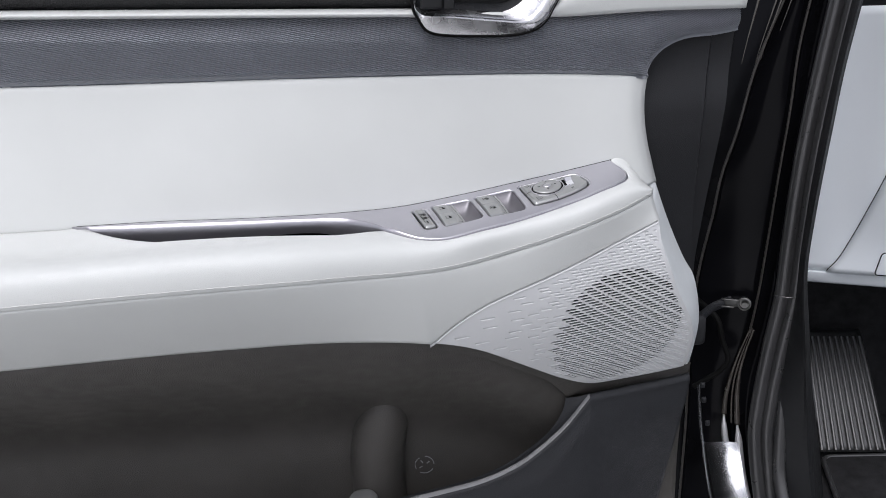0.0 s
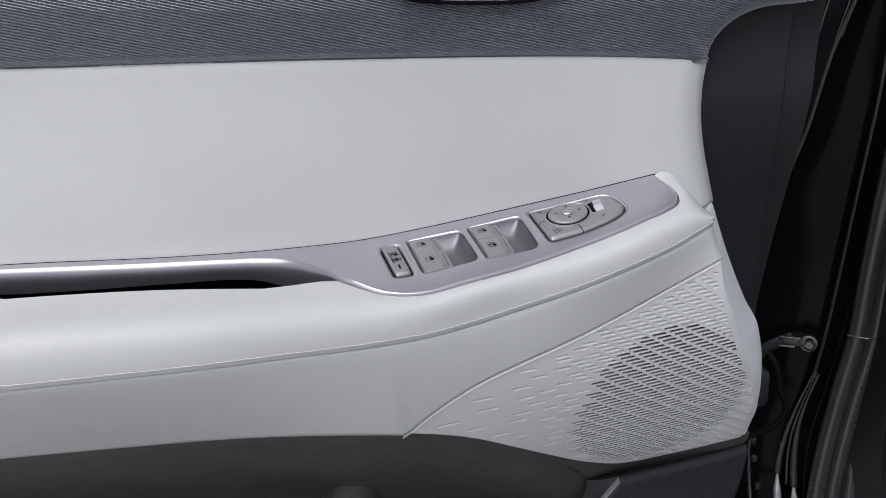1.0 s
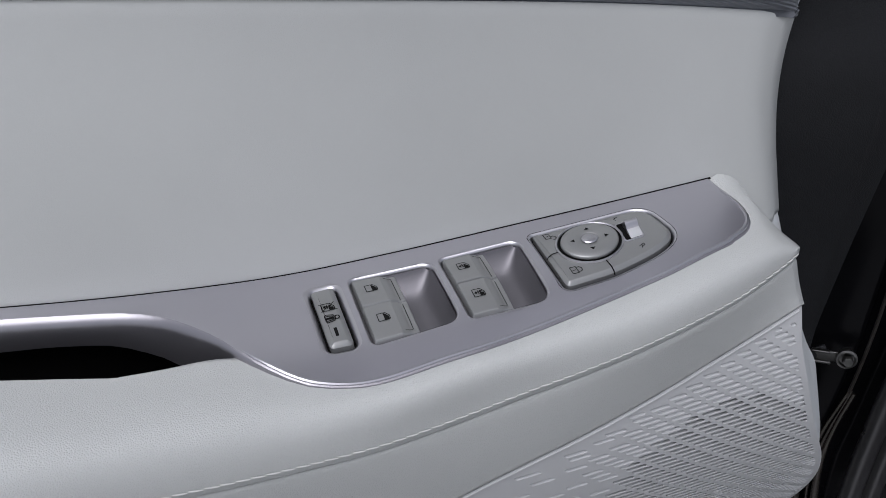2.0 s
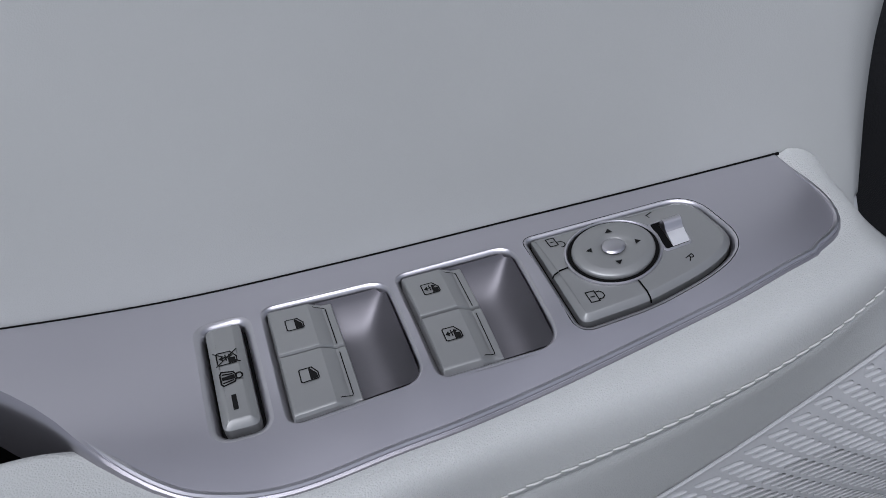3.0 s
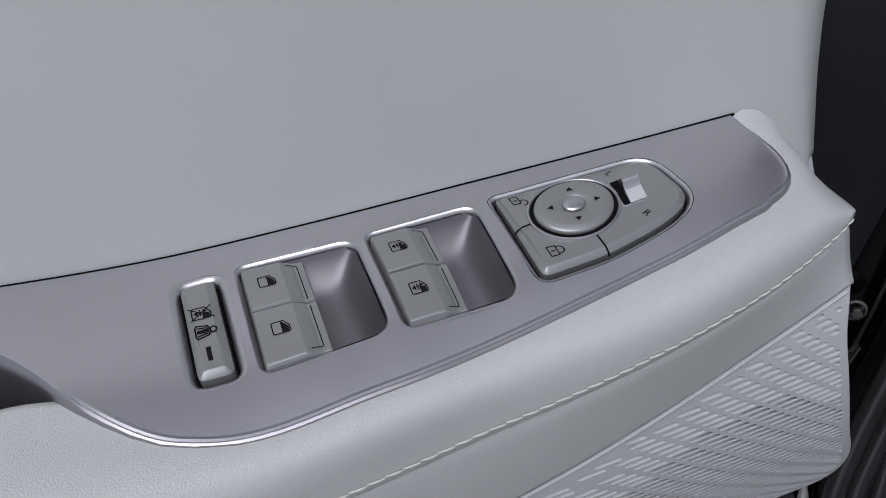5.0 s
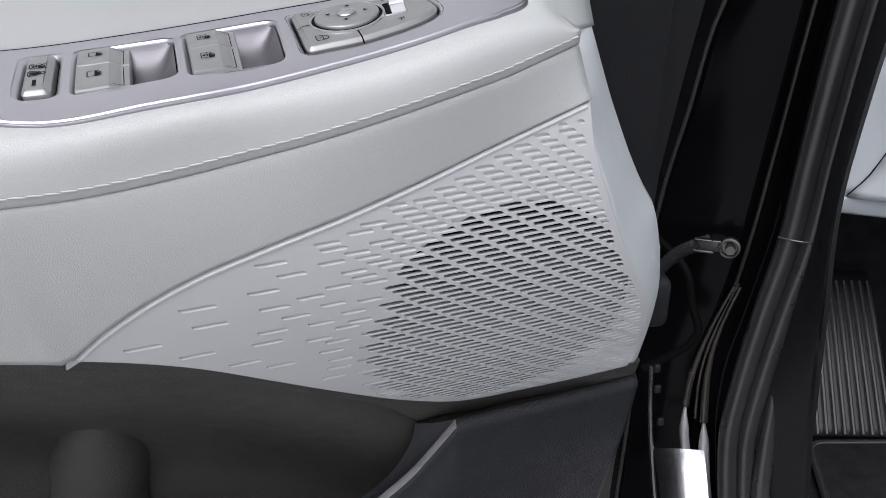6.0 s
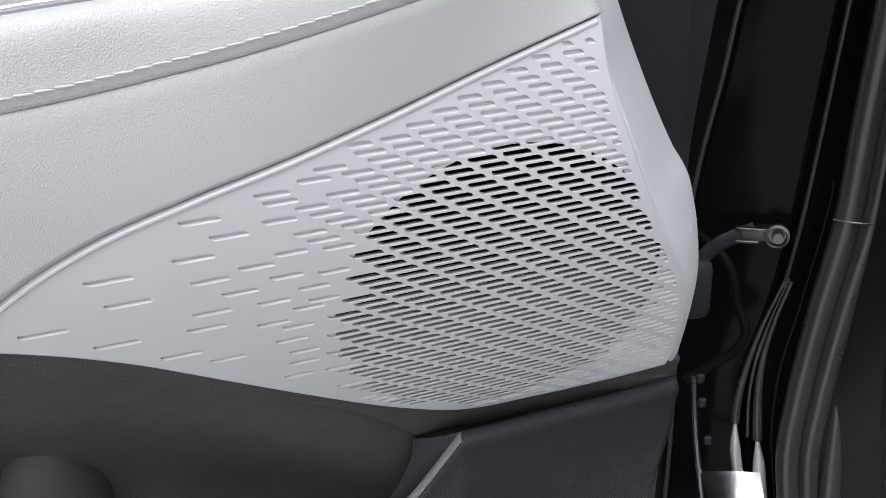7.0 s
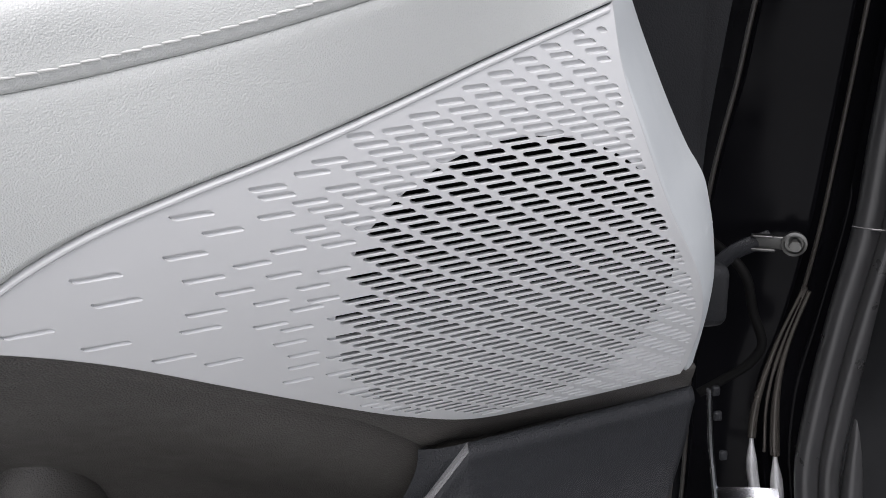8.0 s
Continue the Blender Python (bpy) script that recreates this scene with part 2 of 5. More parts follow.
front_edge = by_x((0.811, 0.3154, 0.9854), (0.835, 0.3214, 0.986), (0.86, 0.3251, 0.9866), (0.885, 0.323, 0.9853), (0.905, 0.3192, 0.9844), (0.918, 0.3157, 0.9845), (0.932, 0.307, 0.9834), (0.95, 0.297, 0.9799), (0.975, 0.2846, 0.9746),
                (1.0, 0.2731, 0.9695), (1.025, 0.2632, 0.9639), (1.05, 0.2548, 0.9585), (1.072, 0.2478, 0.9538), (1.1, 0.2425, 0.9503), (1.12, 0.2414, 0.9478), (1.14, 0.2428, 0.9455))


def grille_y(x, z):
    h = z - 0.9
    return 0.8418 + 0.224 * x - 0.4935 * h + 0.1271 * x * x + 0.5731 * x * h + 2.5084 * h * h


door = thing("driver_door", "open black car door with pale grey leatherette lining", "door")


# upper panel, with a rolled top edge
def upper_at(u, v):
    z = lerp(1.146, 1.02, v)
    x = lerp(REAR, float(front_edge(z)[0]), u)
    z = lerp(float(band_low(x)[0]) + 0.0014, float(inner_edge(x)[1]) - 0.016 - 0.022 * smooth(0.93, 1.0, u), v)
    x = lerp(REAR, float(front_edge(z)[0]), u)
    y = lerp(float(up_y(x)[0]), float(inner_edge(x)[0]) + 0.001, min(1.0, v * 1.12) ** 1.5)
    roll = max(0.0, 1 - v / 0.05)
    edge = smooth(0.975, 1.0, u)
    y += 0.0035 * roll**2 - 0.0015 * math.sin(math.pi * v)
    return x, lerp(y, max(y, float(front_edge(z)[1])), edge**2), z


upper = thick(part("upper_panel", sheet(upper_at, 150, 40), PANEL, door, "pale grey leatherette upper door panel"), 0.004)


def resampled(points, n):
    """n even steps along a broken line."""
    p = np.array(points, float)
    d = np.concatenate([[0], np.cumsum(np.linalg.norm(np.diff(p, axis=0), axis=1))])
    return [tuple(np.interp(s, d, p[:, k]) for k in range(p.shape[1])) for s in np.linspace(0, d[-1], n)]


# ribbed band: its lower front corner sweeps up in a curve
BAND_END = 0.2408
SWEEP = [(BAND_END + 0.053 * (1 - math.cos(a)), 1.1382 + 0.037 * math.sin(a)) for a in np.linspace(0, math.pi / 2, 24)] + [(0.3065, 1.1757), (0.319, 1.1772), (0.335, 1.1798)]
sweep_x, sweep_z = np.array(resampled(SWEEP, 300)).T


def band_low_at(x):
    return float(band_low(x)[0]) if x < BAND_END else float(np.interp(x, sweep_x, sweep_z))


def ribbed():
    """The band's face: its rows of quads run along the slanting ribs."""
    cols = [lerp(REAR, BAND_END, k / 120) for k in range(120)] + [BAND_END + 0.053 * (1 - math.cos(k / 70 * math.pi / 2)) for k in range(70)] + [lerp(BAND_END + 0.053, 0.333, k / 30) for k in range(31)]
    pitch = 0.00178
    step = pitch / 6
    rows = np.arange(1.0, 1.32, step)
    bm = bmesh.new()
    last = None
    for x in cols:
        lean = 0.25 * x + 2.6 * max(0.0, x - 0.24) ** 2
        z0, z1 = band_low_at(x), float(band_top(x)[0])
        zs = np.clip(rows - lean, z0, z1)
        used = np.nonzero((rows - lean > z0 - 0.004) & (rows - lean < z1 + 0.004))[0]
        y0 = float(up_y(x)[0]) - 0.0035
        low = float(band_low(min(x, BAND_END))[0])
        column = {}
        for k in used:
            z = zs[k]
            near = float(np.min(np.hypot(sweep_x - x, sweep_z - z))) if x > 0.22 else 1.0
            if x < BAND_END:
                near = min(near, z - z0)
            v = (z - low) / (z1 - low)
            y = y0 + 0.005 * max(0.0, 1 - near / 0.008) ** 2 + 0.010 * v**2 + 0.0007 * smooth(0.0, 0.004, near) * math.sin(2 * math.pi * (z + lean) / pitch)
            column[int(k)] = bm.verts.new((x, y, z))
        if last:
            for k in column:
                if k + 1 in column and k in last and k + 1 in last:
                    quad4 = (last[k], column[k], column[k + 1], last[k + 1])
                    if max(q.co.z for q in quad4) - min(q.co.z for q in quad4) > 1e-6:
                        bm.faces.new(quad4)
        last = column
    bmesh.ops.delete(bm, geom=[v for v in bm.verts if not v.link_faces], context="VERTS")
    return bm


thick(part("ribbed_band", ribbed(), BAND, door, "dark grey finely ribbed trim band", sharp=80), 0.003)


# pale strip over the band, black pad over that
def strip_at(u, v):
    x = lerp(REAR, 0.337, u)
    z = float(band_top(x)[0])
    tall = 0.0075 + 0.05 * smooth(0.13, 0.19, x)
    return x, float(up_y(x)[0]) - 0.004 + 0.008 * abs(2 * v - 0.7) ** 2 + 0.010 * smooth(0.3, 1, v) * smooth(0.13, 0.19, x), z - 0.0006 + tall * v


thick(part("pale_strip", sheet(strip_at, 120, 14), LEATHER, door, "pale grey strip above the ribbed band"), 0.004)


def pad_at(u, v):
    x = lerp(REAR, 0.175, u)
    z = float(band_top(x)[0]) + 0.0065
    a = v * 2.2
    return x, float(up_y(x)[0]) + 0.014 - 0.022 * math.sin(a * 0.9) + 0.05 * max(0, v - 0.5), z + 0.045 * v


thick(part("top_pad", sheet(pad_at, 100, 16), PAD, door, "black grained top pad of the door"), 0.004)


# ---- armrest ----
SLOT0, SLOT1 = -0.281, 0.202
open_rear = by_x((-0.281, 0.869), (-0.2658, 0.8575), (-0.2477, 0.8455), (-0.2295, 0.8362), (-0.2102, 0.8292), (-0.1787, 0.8218), (-0.1478, 0.8176), (-0.1206, 0.8184), (-0.0942, 0.8228), (-0.0714, 0.829), (-0.0467, 0.837), (-0.024, 0.845), (-0.0069, 0.8445), (0.0102, 0.8355))


def open_y(x):
    """The front edge of the pad's opening; under the plate it follows the plate."""
    return lerp(float(open_rear(x)[0]), float(plate_front(x)[0]) + 0.0025, smooth(0.002, 0.02, x))


def slot_open(x):
    """How far the pad's opening reaches from the inner side to the front edge."""
    if x < SLOT0:
        return smooth(SLOT0, SLOT0 - 0.02, x)
    yi = float(inner_edge(x)[0])
    return max(0.0, (yi - open_y(x)) / (yi - float(plate_front(x)[0]))) * (1 - smooth(0.188, SLOT1, x))


def bezier(p, q, r, s, t):
    p, q, r, s = map(np.array, (p, q, r, s))
    return p * (1 - t) ** 3 + 3 * q * t * (1 - t) ** 2 + 3 * r * t * t * (1 - t) + s * t**3


def armrest_at(u, v):
    x = lerp(REAR, 0.2348, u)
    a = inner_edge(x) - np.array((0.0, 0.0018))
    f = plate_front(x) - np.array((0.0, 0.0010))
    g = stitch(x)
    e = lerp(a, f, min(1.0, slot_open(x)))
    if v < 0.2:
        p = lerp(a, e, v / 0.2)
    elif v < 0.3:
        p = lerp(e, f, (v - 0.2) / 0.1)
    elif v < 0.86:
        t = (a - f) / np.linalg.norm(a - f)
        k = 0.55 * np.linalg.norm(f - g)
        p = bezier(f, f - t * k + np.array((0, 0.002)), g + np.array((-0.0004, k * 0.95)), g, (v - 0.3) / 0.56)
    else:
        s = (v - 0.86) / 0.14
        p = g + np.array((0.0010 * s + 0.0016 * s**6, -0.0048 * s))
    past = max(0.0, x - 0.2145 + 0.0085 * smooth(0.912, 0.934, p[0])) / 0.0305
    high = 1 - min(1.0, max(0.0, (v - 0.3) / 0.56)) ** 1.5
    z = p[1] - 0.0110 * high * past**1.4 + 0.0032 * high * smooth(0.2035, 0.2075, x) * smooth(0.925, 0.934, p[0]) * (1 - smooth(0.212, 0.226, x))
    nose = max(0.0, (x - 0.219) / 0.0158) ** 2.0
    return x, p[0] + 0.004 * high * past**3, lerp(z, min(z, g[1] + 0.0015), 0.85 * nose)


pad_bm = sheet(armrest_at, 280, 60)
gone = []
for fc in pad_bm.faces:
    c = fc.calc_center_median()
    if SLOT0 < c.x < SLOT1 - 0.004:
        a = float(inner_edge(c.x)[0])
        e = lerp(a, float(plate_front(c.x)[0]), min(1.0, slot_open(c.x)))
        if c.y > e + 1e-4:
            gone.append(fc)
bmesh.ops.delete(pad_bm, geom=gone, context="FACES")
armrest = thick(part("armrest_pad", pad_bm, LEATHER, door, "pale grey leatherette armrest pad", sharp=50), 0.0025, (0, -0.5, 1))


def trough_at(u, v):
    """The grab recess under the plate; its dark is put into near-black walls."""
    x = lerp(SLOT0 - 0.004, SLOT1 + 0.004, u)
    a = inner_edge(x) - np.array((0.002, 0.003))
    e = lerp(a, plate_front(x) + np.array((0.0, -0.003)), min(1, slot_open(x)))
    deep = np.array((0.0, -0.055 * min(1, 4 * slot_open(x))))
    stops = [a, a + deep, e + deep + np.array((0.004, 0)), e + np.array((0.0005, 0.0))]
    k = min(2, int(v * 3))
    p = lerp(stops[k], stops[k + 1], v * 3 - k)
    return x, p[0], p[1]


part("grab_recess", sheet(trough_at, 120, 18), BOOT, door, "grab recess with near-black walls")


def stitch_mesh():
    """One lockstitch: a soft spindle of thread that dips at both ends."""
    bm = tube(lambda q: ((q - 0.5) * 0.0051, -0.0001 - 0.00026 * math.sin(math.pi * q), 0.00022 - 0.00044 * q), lambda q: 0.0002 + 0.00017 * math.sin(math.pi * min(1, max(0, q))) ** 0.6, 7, 7)
    first = part("stitch", bm, THREAD, armrest)
    me = first.data
    bpy.data.objects.remove(first)
    return me


STITCH = stitch_mesh()
x = -0.66
while x < 0.2328:
    y, z = stitch(x)
    step = Vector((0.004, *(stitch(x + 0.002) - stitch(x - 0.002)))).normalized()
    out = Vector((0.0, -0.97, 0.25))
    out = (out - step * out.dot(step)).normalized()
    one = new("stitch", STITCH)
    one.parent = armrest
    one.matrix_basis = Matrix.Translation((x, y - 0.0002, z - 0.0004)) @ Matrix((step, -out, step.cross(-out))).transposed().to_4x4()
    x += 0.0054 * step.x


# lower panel between the seam and the pocket
def lower_at(u, v):
    x = lerp(REAR, lerp(0.2348, 0.2425, v), u)
    ys, zs = stitch(x)
    y0, z0 = ys + 0.0020, zs - 0.0046
    y1, z1 = low_edge(x)
    if x > 0.017:
        z1 = float(grille_top(x)[0]) + 0.0015
        y1 = grille_y(x, z1) + 0.0003
    s = v
    return x, lerp(y0, y1, s) - 0.003 * math.sin(math.pi * s) * smooth(0.2, -0.1, x) - 0.0010 * (1 - (1 - min(1, s * 8)) ** 2), lerp(z0, z1, s)


thick(part("lower_panel", sheet(lower_at, 200, 24), LEATHER, door, "pale grey leatherette lower panel"), 0.003)


# pale return down the front edge of the lining
ret_in = track((0.2335, 0.953, 1.040), (0.2337, 0.943, 1.034), (0.2342, 0.924, 1.028), (0.2354, 0.908, 1.022), (0.2408, 0.8990, 1.0085), (0.2455, 0.8970, 0.9866), (0.2555, 0.8975, 0.9606), (0.2698, 0.9065, 0.9276), (0.2918, 0.9265, 0.8866), (0.296, 0.9325, 0.8747), (0.3045, 0.9655, 0.8175))


def ret_at(u, v):
    x0, y0, z0 = ret_in(u)
    z1 = z0 - 0.004 if z0 > 0.9 else z0
    x1, y1 = front_edge(max(z1, 0.812))
    return lerp(x0, x1, v), lerp(y0 + 0.001, y1, v) - 0.004 * math.sin(math.pi * v) * (1 - 0.5 * v) * smooth(0.0, 0.12, u) + 0.006 * smooth(0.93, 1, v), lerp(z0, z1, v)


thick(part("edge_moulding", sheet(ret_at, 90, 14), SOFT, door, "pale grey edge moulding beside the grille"), 0.004)


# ---- plates with openings ----
def inside(p, loop):
    x, y = p
    n, hit = len(loop), False
    for i in range(n):
        (x0, y0), (x1, y1) = loop[i], loop[i - 1]
        if (y0 > y) != (y1 > y) and x < x0 + (y - y0) * (x1 - x0) / (y1 - y0):
            hit = not hit
    return hit


def rounded(corners, radii, n=6):
    """A closed outline with rounded corners."""
    out = []
    k = len(corners)
    for i in range(k):
        p = np.array(corners[i], float)
        a, b = np.array(corners[i - 1], float), np.array(corners[(i + 1) % k], float)
        r = radii[i] if isinstance(radii, (list, tuple)) else radii
        da, db = a - p, b - p
        ra = min(r, 0.48 * np.linalg.norm(da))
        rb = min(r, 0.48 * np.linalg.norm(db))
        s, e = p + da / np.linalg.norm(da) * ra, p + db / np.linalg.norm(db) * rb
        for j in range(n + 1):
            t = j / n
            out.append(tuple(s * (1 - t) ** 2 + 2 * p * t * (1 - t) + e * t * t))
    return out


def grown(loop, d):
    """The outline moved outwards by d (inwards: minus)."""
    p = np.array(loop, float)
    area = sum(p[i - 1][0] * p[i][1] - p[i][0] * p[i - 1][1] for i in range(len(p)))
    a, b = np.roll(p, 1, 0), np.roll(p, -1, 0)
    t = b - a
    t = t / np.maximum(np.linalg.norm(t, axis=1, keepdims=True), 1e-9)
    nrm = np.stack([t[:, 1], -t[:, 0]], 1) * (1 if area > 0 else -1)
    return [tuple(q) for q in p + nrm * d]


def resample(loop, step):
    out = []
    for i in range(len(loop)):
        a, b = np.array(loop[i]), np.array(loop[(i + 1) % len(loop)])
        n = max(1, int(np.linalg.norm(b - a) / step))
        out += [tuple(a + (b - a) * k / n) for k in range(n)]
    return out


def filled(outline, holes, step=0.012):
    """A flat face with openings, cut by a grid so that it can be bent."""
    bm = bmesh.new()
    for loop in [outline, *holes]:
        vs = [bm.verts.new((p[0], p[1], 0)) for p in loop]
        for i in range(len(vs)):
            bm.edges.new((vs[i - 1], vs[i]))
    bmesh.ops.triangle_fill(bm, use_beauty=True, use_dissolve=False, edges=bm.edges[:])
    xs, ys = [p[0] for p in outline], [p[1] for p in outline]
    for axis, lo, hi in ((0, min(xs), max(xs)), (1, min(ys), max(ys))):
        k = 1
        while lo + k * step < hi:
            co, no = [0, 0, 0], [0, 0, 0]
            co[axis], no[axis] = lo + k * step, 1
            bmesh.ops.bisect_plane(bm, geom=bm.verts[:] + bm.edges[:] + bm.faces[:], plane_co=co, plane_no=no)
            k += 1
    return bm


def bent(bm, place):
    for v in bm.verts:
        v.co = place(v.co.x, v.co.y, v.co.z)
    return bm


def loft(loops, place, cap_top=False, cap_bottom=False):
    """Skin over outlines of equal count, each with its height: [(loop, h), ...]."""
    bm = bmesh.new()
    rings = [[bm.verts.new(place(p[0], p[1], h if not callable(h) else h(p))) for p in loop] for loop, h in loops]
    n = len(rings[0])
    for r0, r1 in zip(rings, rings[1:]):
        for k in range(n):
            bm.faces.new((r0[k], r0[(k + 1) % n], r1[(k + 1) % n], r1[k]))
    for ring, wanted in ((rings[0], cap_top), (rings[-1], cap_bottom)):
        if wanted:
            f = bm.faces.new(ring)
            bmesh.ops.triangulate(bm, faces=[f])
    return bm


# ---- switch plate ----
def plate_place(x, y, h=0.0):
    """A place on the switch plate: x along the door, y across it, h out of its face."""
    yi, zi = inner_edge(x)
    yf, zf = plate_front(x)
    s = (yi - y) / (yi - yf)
    z = lerp(zi, zf, s) + 0.0062 * max(0.0, s - s**3) * (1 - 0.7 * smooth(0.09, 0.225, x))
    tilt = np.array(((yf - yi), (zf - zi)))
    tilt = tilt / np.linalg.norm(tilt)
    nx = -0.13 if x > 0.0 else -0.05
    nrm = Vector((nx, tilt[1], -tilt[0])).normalized()
    if nrm.z < 0:
        nrm = -nrm
    return Vector((x, y, z)) + nrm * h


rear_edge = [(-0.284, 0.8665), (-0.2425, 0.863), (-0.187, 0.864), (-0.131, 0.868), (-0.0885, 0.8725), (-0.066, 0.8735), (-0.0505, 0.8695), (-0.0385, 0.8625), (-0.0265, 0.854), (-0.0168, 0.8455),
             (-0.0055, 0.8375), (0.003, 0.833), (0.0105, 0.8305), (0.018, 0.8298), (0.0255, 0.8303)]
rear_path = track(*rear_edge)
edge_front = [tuple(rear_path(k / 40)) for k in range(40)]
edge_front += [(x, float(plate_front(x)[0]) - 0.0010 * smooth(0.06, 0.025, x)) for x in np.linspace(0.028, 0.197, 46)]
tip = track((0.1990, 0.8893), (0.2055, 0.8937), (0.2098, 0.8980), (0.2122, 0.9030), (0.2122, 0.9090), (0.2098, 0.9172), (0.2062, 0.9252), (0.2038, 0.9335))
edge_tip = [tuple(tip(k / 14)) for k in range(15)]
edge_inner = [(x, float(inner_edge(x)[0]) - 0.0005) for x in np.linspace(0.2015, -0.288, 90)]
PLATE = edge_front + edge_tip + edge_inner

LOCK = rounded([(0.0070, 0.8873), (0.0186, 0.8910), (0.0280, 0.8501), (0.0166, 0.8469)], 0.0035)
WELLS = {"near": [(0.0250, 0.8943), (0.0617, 0.9004), (0.0701, 0.8604), (0.0346, 0.8505)],
         "far": [(0.0664, 0.9017), (0.1031, 0.9084), (0.1101, 0.8684), (0.0755, 0.8602)]}
CLUSTER = rounded([(0.1097, 0.9100), (0.1331, 0.9140), (0.1668, 0.9193), (0.1751, 0.8962), (0.1654, 0.8870), (0.1408, 0.8773), (0.1180, 0.8716)],
                  [0.002, 0.002, 0.009, 0.007, 0.012, 0.006, 0.004])
well_loops = {k: rounded(c, [0.003, 0.006, 0.006, 0.003]) for k, c in WELLS.items()}

switch_plate = part("switch_plate", bent(filled(PLATE, [grown(LOCK, 0.0026), *[grown(l, 0.0015) for l in well_loops.values()], grown(CLUSTER, 0.0020)], 0.008), plate_place), SATIN, door,
                    "satin grey switch plate running into a grab bar")


wall_low = by_x((-0.31, 1.0085), (-0.27, 1.0185), (-0.25, 1.0235), (-0.21, 1.0237), (-0.175, 1.0233), (-0.135, 1.0230), (-0.117, 1.0225), (-0.09, 1.0218), (-0.074, 1.0202), (-0.06, 1.0170), (-0.047, 1.0140), (-0.03, 1.0085), (0.0, 1.0015))


def plate_skirt():
    """The rolled edge: deep along the grab recess, a fine lip elsewhere."""
    bm = bmesh.new()
    loop = resample(PLATE, 0.003)
    out1, out2 = grown(loop, 0.0009), grown(loop, 0.0021)
    rings = []
    for p, a, b in zip(loop, out1, out2):
        deep = 1 - smooth(-0.045, 0.0, p[0]) if p[1] < float(inner_edge(p[0])[0]) - 0.003 else 0.0
        small = np.array(p)
        q1 = lerp(small, np.array(a), 0.7 + 1.0 * deep)
        q2 = lerp(small, np.array(b), 0.45 + 1.0 * deep)
        v = [plate_place(*p), plate_place(q1[0], q1[1], -0.0003 - 0.0008 * deep), plate_place(q2[0], q2[1], -0.0012 - 0.0035 * deep)]
        drop = lerp(0.0022, max(0.002, v[2].z - float(wall_low(p[0])[0])), deep)
        w = v[2].copy()
        w.z -= drop * 0.5
        w2 = v[2].copy()
        w2.z -= drop
        w2.y += 0.0008 * deep
        rings.append([bm.verts.new(c) for c in (*v, w, w2)])
    for i in range(len(rings)):
        a, b = rings[i - 1], rings[i]
        for k in range(4):
            bm.faces.new((a[k], a[k + 1], b[k + 1], b[k]))
    return bm


part("inner_gap", tube(lambda s: np.array(plate_place(lerp(-0.284, 0.2055, s), float(inner_edge(lerp(-0.284, 0.2055, s))[0]) + 0.0002, -0.0006)), 0.0008, 120, 6), GAP, switch_plate, "dark gap along the upper panel")
# Added bead in paler metal puts a highlight line along the plate's front.
lip = track(*[tuple(plate_place(x, y, 0.0001)) for x, y in grown(PLATE, -0.0010)[34:98]])
part("edge_lip", tube(lip, lambda s: 0.00095 * smooth(0.0, 0.06, s) * (1 - 0.6 * smooth(0.9, 1.0, s)), 160, 8), RIMS, switch_plate, "added bead that puts a highlight along the front of the plate")
part("rolled_edge", plate_skirt(), ROLLED, switch_plate, "bright rolled edge of the plate")


def rim(loop, depth, roll):
    """The plate rolls down into an opening: a rounded shoulder and a wall."""
    loops = [(grown(loop, roll * a), -h) for a, h in ((1.03, 0.00002), (0.8, 0.00012), (0.55, 0.0004), (0.32, 0.0008), (0.15, 0.0014), (0.04, 0.0022))] + [(grown(loop, -0.0001), -depth)]
    return loft(loops, plate_place)


def button_cap(loops, h):
    """A button: its lofted sides and a face that follows the plate at height h."""
    face = bent(filled(loops[-1][0], [], 0.004), lambda x, y, z: plate_place(x, y, h))
    bm = joined(loft(loops, plate_place), face)
    bmesh.ops.remove_doubles(bm, verts=bm.verts[:], dist=2e-5)
    return bm


def quad(c, s, t):
    """A place in a four-cornered opening: s along the door, t from its inner to its front side."""
    c = [np.array(p) for p in c]
    return tuple(lerp(lerp(c[0], c[1], s), lerp(c[3], c[2], s), t))


def ink(points_of_strokes, origin, along, across, size, h=0.00018, width=0.07):
    """Printed strokes: polylines in a unit square, laid on the plate."""
    bm = bmesh.new()
    o = np.array(origin)
    a, b = np.array(along) * size, np.array(across) * size

    def put(p):
        q = o + a * p[0] + b * p[1]
        return plate_place(q[0], q[1], h)
    for stroke in points_of_strokes:
        solid = stroke[0] == "fill"
        pts = [np.array(p, float) for p in (stroke[1:] if solid else stroke)]
        if solid:
            bm.faces.new([bm.verts.new(put(p)) for p in pts])
            continue
        for p, q in zip(pts, pts[1:]):
            d = q - p
            n = np.array((-d[1], d[0])) / max(np.linalg.norm(d), 1e-9) * width / 2
            e = d / max(np.linalg.norm(d), 1e-9) * width / 2
            bm.faces.new([bm.verts.new(put(c)) for c in (p - e + n, q + e + n, q + e - n, p - e - n)])
    return bm


def rocker_height(k, t, outer):
    """Height of a rocker's face: k across it from the printed cap to the scoop, t along its own length, outer: which end is the free one."""
    cap = 0.0010
    if k <= 0.63:
        return cap
    free = t if outer else 1 - t
    slope = cap - 0.0026 * min(1.0, (k - 0.63) / 0.27)
    border = -0.0007 - 0.0006 * (k - 0.63) / 0.37
    if k > 0.885 or free > 0.90:
        return max(slope, border)
    return min(slope, border - 0.0003 if k > 0.80 else slope)


